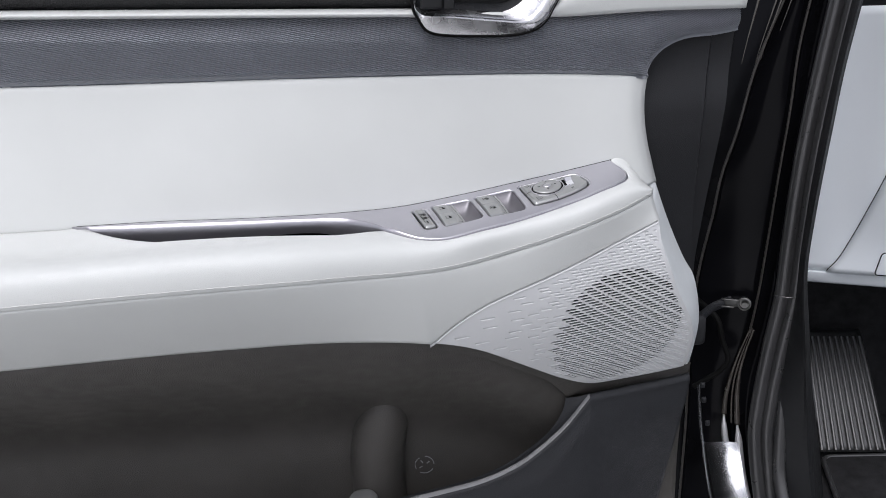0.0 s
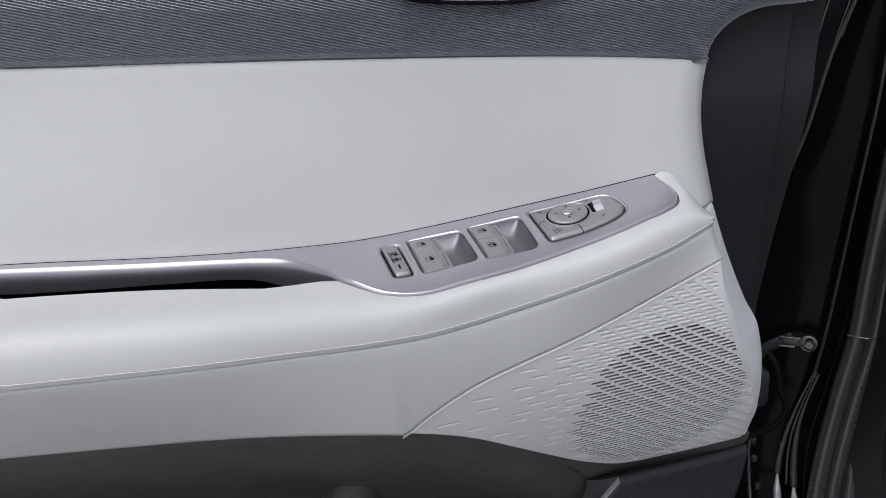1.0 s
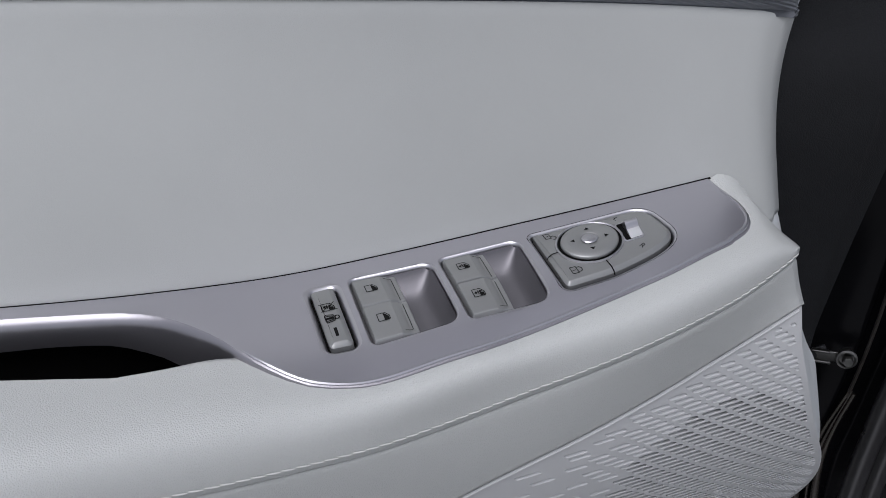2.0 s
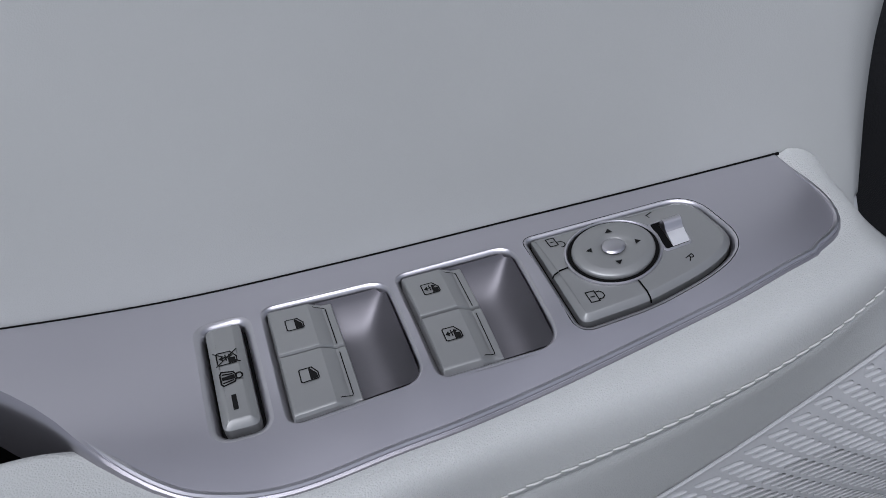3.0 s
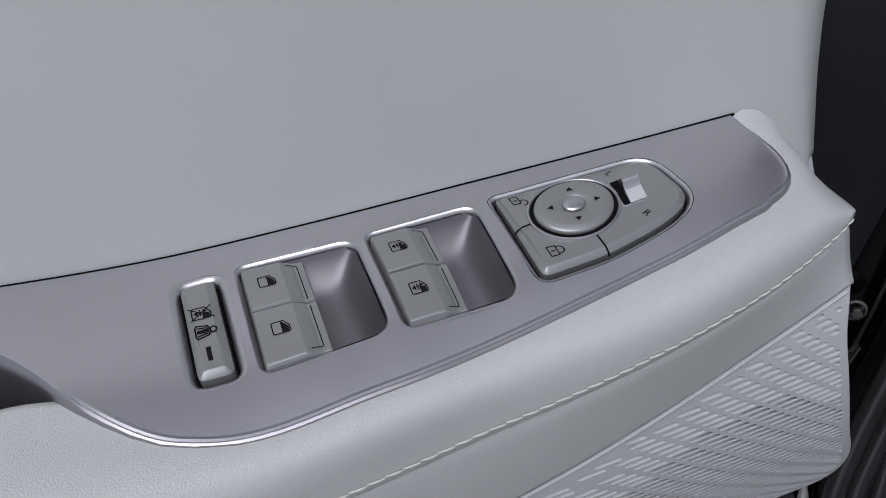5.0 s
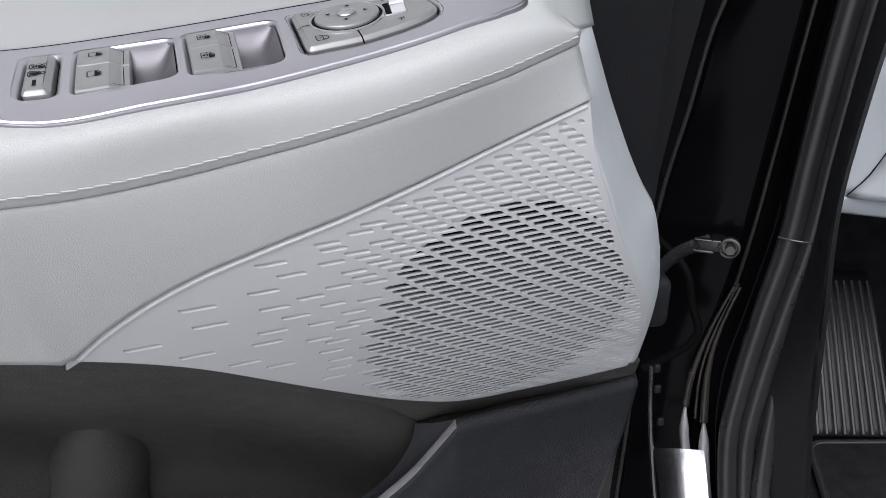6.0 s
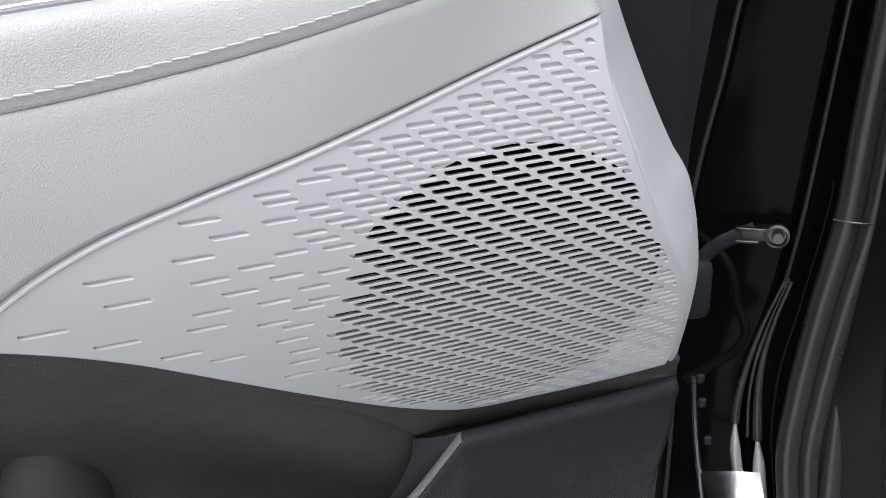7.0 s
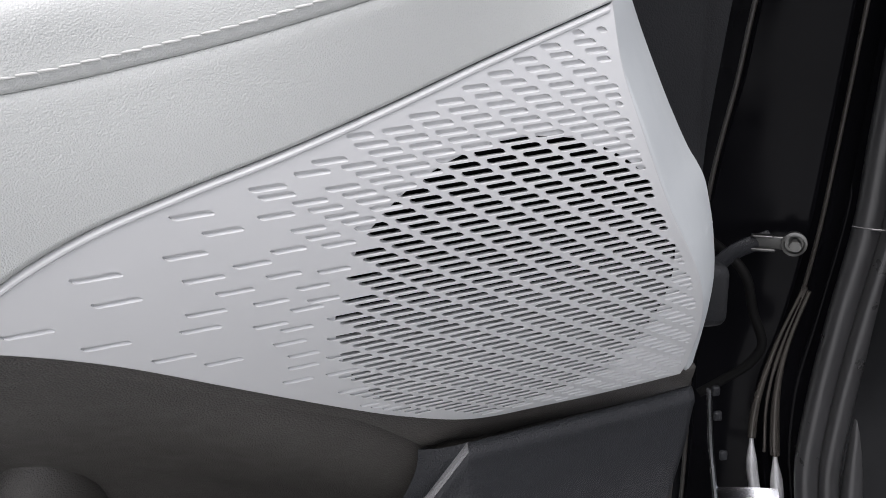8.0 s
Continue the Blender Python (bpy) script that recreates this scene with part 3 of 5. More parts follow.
def switch_face(corner, s0, s1, t0, t1, outer):
    """A rocker: a printed cap, a slanting facet inside a thin border, chamfered edges and deep sides."""
    ks = [0.0, 0.022, *np.linspace(0.06, 0.60, 8), 0.63, 0.66, 0.72, 0.78, 0.835, 0.872, 0.898, 0.93, 0.965, 0.985, 1.0]
    ts = [0.0, 0.02, 0.07, 0.092, 0.118, *np.linspace(0.2, 0.8, 5), 0.882, 0.908, 0.93, 0.96, 0.978, 1.0]
    bm = bmesh.new()
    rows = []
    for k in ks:
        row = []
        for t in ts:
            q = quad(corner, lerp(s0, s1, k), lerp(t0, t1, t))
            h = rocker_height(k, t, outer) + 0.0003 * (0.5 - t) * (1 if outer else -1)
            if k in (0.0, 1.0):
                h -= 0.0006
            if t == 0.0:
                h -= 0.0006
            if t > 0.97:
                h -= 0.00015 if t < 1.0 else 0.0008
            row.append(bm.verts.new(plate_place(q[0], q[1], h)))
        rows.append(row)
    ni, nj = len(ks) - 1, len(ts) - 1
    for i in range(ni):
        for j in range(nj):
            bm.faces.new((rows[i][j], rows[i + 1][j], rows[i + 1][j + 1], rows[i][j + 1]))
    ring = [rows[i][0] for i in range(ni + 1)] + [rows[ni][j] for j in range(1, nj + 1)] + [rows[i][nj] for i in range(ni - 1, -1, -1)] + [rows[0][j] for j in range(nj - 1, 0, -1)]
    low = [bm.verts.new(v.co + Vector((0, 0, -0.006))) for v in ring]
    for k in range(len(ring)):
        bm.faces.new((ring[k - 1], ring[k], low[k], low[k - 1]))
    return bm


def facet_line(corner, s0, s1, t0, t1, outer, w=0.00028):
    """The fine groove between a rocker's facet and its border."""
    path = [(0.70, 0.905), (0.72, 0.895), (0.86, 0.885), (0.882, 0.865), (0.882, 0.10)] if outer else [(0.70, 0.080), (0.72, 0.095), (0.86, 0.105), (0.882, 0.13), (0.882, 0.97)]
    bm = bmesh.new()
    pts = [np.array(quad(corner, lerp(s0, s1, k), lerp(t0, t1, t))) for k, t in path]
    rows = []
    for i, p in enumerate(pts):
        d = pts[min(i + 1, len(pts) - 1)] - pts[max(i - 1, 0)]
        n = np.array((-d[1], d[0])) / np.linalg.norm(d) * w / 2
        k, t = path[i]
        h = max(rocker_height(k, t, outer), -0.0007 - 0.0006 * (k - 0.63) / 0.37) + 0.0003 * (0.5 - t) * (1 if outer else -1) + 0.00012
        rows.append([bm.verts.new(plate_place(*(p + m), h)) for m in (n, -n)])
    for a, b in zip(rows, rows[1:]):
        bm.faces.new((a[0], b[0], b[1], a[1]))
    return bm


FRAME = [(0.02, 0.10), (0.02, 0.90), (0.10, 0.96), (0.90, 0.96), (0.98, 0.88), (0.98, 0.52), (0.70, 0.08), (0.10, 0.06), (0.02, 0.10)]
WINDOW = [FRAME, ["fill", (0.52, 0.92), (0.52, 0.12), (0.60, 0.12), (0.92, 0.60), (0.92, 0.92)]]
ARROWED = [FRAME, ["fill", (0.56, 0.92), (0.56, 0.50), (0.92, 0.56), (0.92, 0.92)], ["fill", (0.10, 0.50), (0.32, 0.30), (0.32, 0.70)], ["fill", (0.84, 0.40), (0.60, 0.24), (0.60, 0.56)], [(0.28, 0.5), (0.64, 0.42)], [(0.45, 0.28), (0.47, 0.68)]]

for key, icon in (("near", WINDOW), ("far", ARROWED)):
    c = WELLS[key]
    loop = well_loops[key]
    well = part("switch_well", rim(loop, 0.0045, 0.0022), RIMS, switch_plate, "scooped finger well with a bright rounded lip")

    def scoop_at(u, v, c=c):
        """A thumb hollow: a broad round back corner running out flat at the front."""
        q = quad(c, lerp(0.40, 0.995, u), lerp(0.008, 0.992, v))
        side, back, front = min(1.0, (1 - u) / 0.60), min(1.0, v / 0.42), min(1.0, (1 - v) / 0.10)
        side, back = math.sin(side * math.pi / 2) ** 0.85, math.sin(back * math.pi / 2) ** 0.8
        low = -math.log(math.exp(-7 * side) + math.exp(-7 * back) - math.exp(-7 * (side + back)) * 0.9) / 7
        return plate_place(q[0], q[1], -0.0016 - 0.0108 * max(0.0, low) * front**0.5)
    part("scoop", sheet(scoop_at, 40, 44), SCOOP, well, "dark satin finger scoop")
    part("well_floor", loft([(grown(loop, -0.0002), -0.0075), (grown(loop, -0.0008), -0.0145)], plate_place, cap_bottom=True), GAP, well, "black gap under the rockers")
    for k, (t0, t1) in enumerate(((0.050, 0.500), (0.516, 1.0))):
        cap = part("window_switch", switch_face(c, 0.018, 0.535, t0, t1, k == 1), BUTTON, switch_plate, "grey rocker switch with a printed window sign", sharp=24)
        part("facet_line", facet_line(c, 0.018, 0.535, t0, t1, k == 1), GAP, cap, "fine dark groove round the facet")
        at = quad(c, 0.135, lerp(t0, t1, 0.30))
        a = np.array(quad(c, 0.3, t1)) - np.array(quad(c, 0.1, t1))
        b = np.array(quad(c, 0.1, t1)) - np.array(quad(c, 0.1, t0))
        part("printed_sign", ink(icon, at, a / np.linalg.norm(a), b / np.linalg.norm(b), 0.0052, h=0.0012), INK, cap, "black window sign")

# child lock button
part("button_rim", rim(LOCK, 0.0040, 0.0030), RIMS, switch_plate, "bright rounded recess round the lock button")
part("button_gap", loft([(grown(LOCK, -0.0002), -0.0036), (grown(LOCK, -0.0030), -0.0038)], plate_place, cap_bottom=True), GAP, switch_plate, "black gap round the lock button")
inner = grown(LOCK, -0.0010)
lock = part("lock_button", button_cap([(inner, -0.004), (inner, -0.0002), (grown(inner, -0.0002), 0.0001), (grown(inner, -0.0016), 0.0010), (grown(inner, -0.0020), 0.00125), (grown(inner, -0.0024), 0.0013)],
                                      0.0013), BUTTON, switch_plate, "grey lock button with printed signs", sharp=30)
along = np.array((0.0116, 0.0037)) / 0.01218
across = np.array((0.0095, -0.0406)) / 0.0417
base = np.array((0.0070, 0.8873))
CROSSED = ARROWED + [[(-0.12, 0.02), (1.12, 0.98)], [(-0.05, 1.0), (1.05, 0.0)]]
part("printed_sign", ink(CROSSED, base + along * 0.0030 + across * 0.0135, along, across, 0.0056, h=0.00145), INK, lock, "black crossed window sign")
HEAD = [(0.86 + 0.15 * math.cos(a), 0.5 + 0.18 * math.sin(a)) for a in np.linspace(0, 2 * math.pi, 13)]
FIGURE = [[(0.72, 0.40), (0.62, 0.18), (0.10, 0.06), (0.02, 0.20), (0.02, 0.80), (0.10, 0.94), (0.62, 0.82), (0.72, 0.60)], ["fill", (0.08, 0.40), (0.66, 0.36), (0.66, 0.64), (0.08, 0.60)], [(0.14, 0.24), (0.56, 0.30)], [(0.14, 0.76), (0.56, 0.70)], HEAD]
part("printed_sign", ink(FIGURE, base + along * 0.0030 + across * 0.0212, along, across, 0.0060, h=0.00145, width=0.08), INK, lock, "black child sign")
part("indicator_bar", ink([["fill", (0.0, 0.0), (0.26, 0.0), (0.26, 1.0), (0.0, 1.0)]], base + along * 0.0050 + across * 0.0305, along, across, 0.0052, h=0.00145), INK, lock, "dark indicator bar")

# mirror and lock cluster
part("cluster_rim", rim(CLUSTER, 0.0036, 0.0017), RIMS, switch_plate, "bright lip round the mirror controls")
part("cluster_gap", loft([(grown(CLUSTER, -0.0002), -0.0030), (grown(CLUSTER, -0.0030), -0.0032)], plate_place, cap_bottom=True), GAP, switch_plate, "black gap round the mirror controls")
cl = grown(CLUSTER, -0.0008)
body = part("mirror_control", button_cap([(cl, -0.0042), (cl, -0.0001), (grown(cl, -0.0002), 0.0002), (grown(cl, -0.0016), 0.0010), (grown(cl, -0.0019), 0.0012), (grown(cl, -0.0022), 0.00125)], 0.00125),
            BUTTON, switch_plate, "grey mirror control cluster with door lock buttons", sharp=30)
KC, KA, KB = np.array((0.1350, 0.8983)), np.array((0.0140, -0.0011)), np.array((0.0030, 0.0127))


def knob_ring(r, n=64):
    return [tuple(KC + KA * r * math.cos(2 * math.pi * k / n) + KB * r * math.sin(2 * math.pi * k / n)) for k in range(n)]


part("knob_surround", loft([(knob_ring(1.125), 0.0013), (knob_ring(1.11), 0.0018), (knob_ring(1.07), 0.0019), (knob_ring(1.045), 0.0016), (knob_ring(1.03), 0.0012)], plate_place), RIMS, body, "bright ring round the knob")
part("knob_gap", loft([(knob_ring(1.06), 0.0015), (knob_ring(0.5), 0.0015)], plate_place), GAP, body, "black gap round the knob")
knob = part("mirror_knob", loft([(knob_ring(0.95), 0.0012), (knob_ring(0.95), 0.0020), (knob_ring(0.94), 0.0025), (knob_ring(0.915), 0.0028), (knob_ring(0.88), 0.00295), (knob_ring(0.76), 0.0034), (knob_ring(0.72), 0.00345), (knob_ring(0.5), 0.0033),
                                 (knob_ring(0.28), 0.0032), (knob_ring(0.26), 0.0029), (knob_ring(0.15), 0.0024), (knob_ring(0.04), 0.0022)], plate_place, cap_bottom=True), BUTTON, body,
            "round four-way mirror knob with a bright centre", sharp=50)
part("knob_dish", loft([(knob_ring(0.27), 0.0034), (knob_ring(0.25), 0.0037), (knob_ring(0.20), 0.0039), (knob_ring(0.12), 0.00405), (knob_ring(0.02), 0.0041)], plate_place, cap_bottom=True), RIMS, knob, "bright domed centre")
for k in range(4):
    ang = math.pi / 2 + 0.18 - k * math.pi / 2
    d = KA * math.cos(ang) + KB * math.sin(ang)
    e = KA * -math.sin(ang) + KB * math.cos(ang)
    tri = [KC + d * 0.64, KC + d * 0.50 + e * 0.085, KC + d * 0.50 - e * 0.085]
    bm = bmesh.new()
    bm.faces.new([bm.verts.new(plate_place(p[0], p[1], 0.00355)) for p in tri])
    part("arrow_mark", bm, INK, knob, "black arrow mark")


def slit(p, d, w=0.0006):
    """A gap that crosses the face from p along d and drops over the chamfer."""
    p, d = np.array(p), np.array(d) / np.linalg.norm(d)
    n = np.array((-d[1], d[0])) * w / 2
    face, k = grown(CLUSTER, -0.0030), 0.0
    while inside(tuple(p + d * k), face):
        k += 0.0002
    q = p + d * k
    bm = bmesh.new()
    stops = [(p, 0.00145), (q, 0.00145), (q + d * 0.0010, 0.0009), (q + d * 0.0020, 0.0004), (q + d * 0.0026, -0.0010)]
    rows = [[bm.verts.new(plate_place(*(c + m), h)) for m in (n, -n)] for c, h in stops]
    for a, b in zip(rows, rows[1:]):
        bm.faces.new((a[0], b[0], b[1], a[1]))
    return bm


for end in ((0.1327, 0.9120), (0.1140, 0.8920), (0.1402, 0.8810)):
    d = np.array(end) - KC
    m = np.linalg.solve(np.array([KA, KB]).T, d)
    part("gap_line", slit(KC + d / np.linalg.norm(m) * 1.08, d), GAP, body, "dark gap between the buttons")

# sliding mirror selector
SEL = [(0.1497, 0.9073), (0.1586, 0.9091), (0.1597, 0.8974), (0.1514, 0.8955)]
slot_loop = rounded(SEL, 0.0008)
part("selector_rim", loft([(grown(slot_loop, 0.0007), 0.0013), (grown(slot_loop, 0.0004), 0.0017), (slot_loop, 0.00165), (grown(slot_loop, -0.0001), 0.0008)], plate_place), RIMS, body, "fine bright edge of the selector slot")
part("selector_slot", loft([(slot_loop, 0.00145), (grown(slot_loop, -0.0003), 0.00147)], plate_place, cap_bottom=True), GAP, body, "dark slot of the selector")
LEVER = by_x((0.10, 0.0012), (0.13, 0.0030), (0.17, 0.0043), (0.23, 0.0050), (0.31, 0.0051), (0.38, 0.0047), (0.44, 0.0038), (0.50, 0.0031), (0.55, 0.0029))


def lever_at(u, v):
    """A finned slide: an upright tab with a rounded top."""
    t = lerp(0.10, 0.55, u)
    s = lerp(0.30, 1.0, min(1.0, max(0.0, (v - 0.1) / 0.8)))
    q = quad(SEL, s, t)
    return tuple(plate_place(q[0], q[1], 0.0012 if v in (0.0, 1.0) else float(LEVER(t)[0])))


def ramp_at(u, v):
    """The slide's ramp, falling towards the front."""
    q = quad(SEL, lerp(0.30, 1.0, min(1.0, max(0.0, (v - 0.1) / 0.8))), lerp(0.55, 0.97, u))
    return tuple(plate_place(q[0], q[1], 0.0012 if v in (0.0, 1.0) else 0.0029 - 0.0014 * u))


selector = part("selector", sheet(lever_at, 30, 10), RIMS, body, "small finned sliding selector", sharp=50)
# Ramp is paler than the tab: the light on it is in its colour.
part("ramp", sheet(ramp_at, 8, 10), BRIGHT, selector, "ramp of the selector, the light on it put into pale metal", sharp=50)


def lettering(text, x, y, size, turn, parent):
    curve = bpy.data.curves.new("letter", "FONT")
    curve.body, curve.size, curve.align_x, curve.align_y = text, size, "CENTER", "CENTER"
    tmp = bpy.data.objects.new("letter", curve)
    me = bpy.data.meshes.new_from_object(tmp)
    bm = bmesh.new()
    bm.from_mesh(me)
    bpy.data.objects.remove(tmp)
    bpy.data.meshes.remove(me)
    c, s = math.cos(turn), math.sin(turn)
    bent(bm, lambda a, b, h: plate_place(x + a * c - b * s, y + a * s + b * c, 0.0014))
    return part("letter", bm, INK, parent, "black printed letter " + text)


lettering("L", 0.1512, 0.9123, 0.0040, radians(-58), body)
lettering("R", 0.1574, 0.8910, 0.0040, radians(-58), body)
PADLOCK = [[(0.05, 0.15), (0.05, 0.85), (0.55, 0.85), (0.55, 0.15), (0.05, 0.15)], [(0.55, 0.25), (0.8, 0.25), (0.95, 0.4), (0.95, 0.6), (0.8, 0.75), (0.55, 0.75)], [(0.2, 0.5), (0.4, 0.5)]]
OPENLOCK = [PADLOCK[0], [(0.55, 0.6), (0.8, 0.6), (0.95, 0.75), (0.95, 0.95), (0.8, 1.1), (0.65, 1.1)], PADLOCK[2]]
d1, d2 = np.array((0.97, 0.16)), np.array((0.26, -0.96))
part("printed_sign", ink(OPENLOCK, np.array((0.1147, 0.9084)), d1, d2, 0.0054, h=0.0014), INK, body, "black open padlock sign")
part("printed_sign", ink(PADLOCK, np.array((0.1213, 0.8833)), d1, d2, 0.0056, h=0.0014), INK, body, "black closed padlock sign")


# ---- speaker grille ----
def grille_place(x, z, h=0.0):
    y = grille_y(x, z)
    dx = (grille_y(x + 0.001, z) - y) / 0.001
    dz = (grille_y(x, z + 0.001) - y) / 0.001
    n = Vector((dx, -1, dz)).normalized()
    return Vector((x, y, z)) + n * h


right_edge = track((0.2412, 1.0075), (0.2445, 0.9866), (0.254, 0.9606), (0.2686, 0.9276), (0.2909, 0.8866), (0.2953, 0.8747), (0.3023, 0.8194))
GR = [(x, float(grille_top(x)[0])) for x in np.linspace(0.0165, 0.2400, 60)]
GR += [tuple(right_edge(k / 30)) for k in range(30)]
GR += [(x, float(low_edge(x)[1]) + 0.0006) for x in np.linspace(0.301, 0.018, 70)]


def slot(x, z, length, tall, slope, lift=0.0):
    """A rounded slot, leaning along its row."""
    r = tall / 2
    out = []
    for side, a0 in ((1, -90), (-1, 90)):
        for k in range(4):
            a = radians(a0 + 60 * k)
            px = side * (length / 2 - r) + r * math.copysign(abs(math.cos(a)) ** 0.5, math.cos(a)) * 0.8
            pz = r * math.sin(a)
            pz += lift * max(0.0, -math.sin(a))
            out.append((x + px - 0.8 * pz, z + pz + slope * px))
    return out


def clear(x, z, margin):
    return all(inside((x + a, z + b), GR) for a, b in ((margin, 0), (-margin, 0), (0, margin), (0, -margin), (0.7 * margin, 0.7 * margin), (-0.7 * margin, 0.7 * margin)))


def down(z, arc, x):
    """Goes an arc length down the curved grille."""
    n = 6
    for _ in range(n):
        dz = (grille_y(x, z + 0.001) - grille_y(x, z)) / 0.001
        z -= arc / n / math.sqrt(1 + dz * dz)
    return z


SLOTS, TAKEN, OPEN = [], [], []
DRAW = Vector((0.12, 1.0, -0.10)).normalized()


def add_slot(x, z, length, tall, slope):
    for X, Z, L in TAKEN:
        if abs(x - X) < (length + L) / 2 + 0.0007 and abs(z - Z - slope * (x - X)) < 0.0024:
            return
    TAKEN.append((x, z, length))
    open_slot = ((x - 0.2065) / 0.071) ** 2 + ((z - 0.8945) / 0.0715) ** 2 < 1
    OPEN.append(open_slot)
    SLOTS.append([slot(x, z, length, tall, slope, lift) for lift in ((0.0, 0.00025, 0.0004) if open_slot else (0.0, 0.0003, 0.00075))])


# the loose slots towards the narrow end
for x, z in ((0.0455, 0.9223), (0.0691, 0.9387), (0.0724, 0.9286), (0.0647, 0.9121), (0.0826, 0.9013), (0.0974, 0.8951), (0.0994, 0.9549), (0.1072, 0.9480), (0.0951, 0.9416), (0.0986, 0.9320),
             (0.1224, 0.9603), (0.1247, 0.9572), (0.1236, 0.9506), (0.1362, 0.9632), (0.1419, 0.9663), (0.1451, 0.9568), (0.1345, 0.9536), (0.1390, 0.9504), (0.1437, 0.9470), (0.1328, 0.9441), (0.1371, 0.9406), (0.1418, 0.9368),
             (0.1257, 0.9377), (0.1138, 0.9345), (0.1229, 0.9284), (0.1391, 0.9270), (0.1069, 0.9251), (0.1316, 0.9217), (0.1172, 0.9183), (0.1344, 0.9155), (0.1284, 0.9129), (0.0966, 0.9186), (0.0935, 0.9120), (0.1155, 0.9083),
             (0.1237, 0.9047), (0.1204, 0.8984), (0.1322, 0.8973), (0.1242, 0.8912), (0.1232, 0.8850), (0.1201, 0.8775)):
    add_slot(x, z, 0.0148 - 0.0036 * smooth(0.06, 0.135, x), 0.0022, 0.015)
# the regular rows over the loudspeaker
dense_from = by_x((0.80, 0.150), (0.8669, 0.1375), (0.8859, 0.1345), (0.9083, 0.1392), (0.9227, 0.1432), (0.9447, 0.1470), (0.9667, 0.1490), (1.0, 0.150))
for row in range(-14, 66):
    for col in range(-20, 20):
        z = 0.96659 - 0.00317 * row - 0.00012 * row * (row < 0)
        pitch = 0.01362 + 0.0012 * smooth(0.967, 0.90, z)
        x0, z0 = 0.17163 + 0.00437 * row + pitch * col, z
        x, z = 0.1984 + 0.9694 * (x0 - 0.2) - 0.0346 * (z0 - 0.9), 0.9041 + 0.0249 * (x0 - 0.2) + 1.0036 * (z0 - 0.9)
        if not 0.12 < x < 0.31:
            continue
        if not 0.80 < z < 1.005:
            continue
        if x < float(dense_from(z)[0]):
            continue
        length = 0.0112 + 0.0014 * smooth(0.95, 0.91, z) * smooth(0.23, 0.18, x) - 0.0026 * smooth(0.965, 0.995, z)
        tall = 0.0023 - 0.0003 * smooth(0.93, 0.86, z)
        slope = 0.02
        lo, hi = x - length / 2, x + length / 2
        while lo < hi and not clear(lo, z + slope * (lo - x), 0.0032):
            lo += 0.0005
        while hi > lo and not clear(hi, z + slope * (hi - x), 0.0032):
            hi -= 0.0005
        if hi - lo < (0.0028 if x > 0.22 else 0.0072):
            continue
        add_slot((lo + hi) / 2, z + slope * ((lo + hi) / 2 - x), hi - lo, tall, slope)

grille_bm = filled(GR, [s[0] for s in SLOTS], 0.008)
bent(grille_bm, lambda x, z, h: grille_place(x, z))
walls = []
for s, through_it in zip(SLOTS, OPEN):
    if through_it:
        walls.append(loft([(s[0], 0.0), (s[1], 0.0003), (s[1], 0.0038)], lambda x, z, h: grille_place(x, z) + DRAW * h))
    else:
        walls.append(loft([(s[0], 0.0), (s[1], -0.0003), (s[2], -0.0011)], grille_place))
edge_lip = loft([(GR, 0.0), (grown(GR, 0.0005), -0.0002), (grown(GR, 0.0009), -0.0008), (grown(GR, 0.0010), -0.005)], grille_place)
grille = part("speaker_grille", joined(grille_bm, edge_lip, *walls), GRILLE, door, "pale grey speaker grille with rows of slots", sharp=35)
OPENING = [(0.2065 + 0.0700 * math.cos(a), 0.8945 + 0.0705 * math.sin(a)) for a in np.linspace(0, 2 * math.pi, 64, endpoint=False)]
part("grille_backing", bent(filled(grown(GR, -0.002), [OPENING], 0.01), lambda x, z, h: grille_place(x, z, -0.00105)), GRILLE, grille, "pale backing behind the slots")
part("speaker_cone", loft([(OPENING, -0.00105), (OPENING, -0.02)], grille_place, cap_bottom=True), GAP, grille, "black loudspeaker behind the slots")

part("grille_rim", tube(lambda s: grille_place(lerp(0.0218, 0.2400, s), float(grille_top(lerp(0.0218, 0.2400, s))[0]) - 0.0009, -0.0003), 0.0010, 90, 8), GRILLE, grille, "rounded rim along the top of the grille")
part("grille_gap", tube(lambda s: grille_place(lerp(0.0218, 0.2405, s), float(grille_top(lerp(0.0218, 0.2405, s))[0]) + 0.0012, -0.0016), 0.0009, 90, 6), GAP, grille, "dark gap along the top of the grille")

# ---- black front trim and lower door ----
trim_x = by_x((0.70, 0.297), (0.80, 0.310), (0.915, 0.320), (0.966, 0.3235), (1.021, 0.328), (1.097, 0.335), (1.176, 0.343), (1.26, 0.350))


def trim_at(u, v):
    z = lerp(1.24, 0.45, u)
    x1 = float(trim_x(max(z, 0.6))[0])
    x0 = float(front_edge(z)[0]) - 0.012 if 0.812 < z < 1.14 else (0.233 if z >= 1.14 else lerp(0.303, 0.27, smooth(0.812, 0.78, z)))
    x = lerp(x0, x1, v)
    y = float(front_edge(min(1.14, max(0.812, z)))[1]) + 0.005 + 0.011 * smooth(1.10, 1.15, z)
    y += 0.006 * smooth(0.70, 0.74, v) + 0.03 * smooth(0.93, 1.0, v) ** 2
    return x, y, z


thick(part("front_trim", sheet(trim_at, 90, 30), TRIMBLACK, door, "black grained plastic trim at the door's front edge"), 0.004)


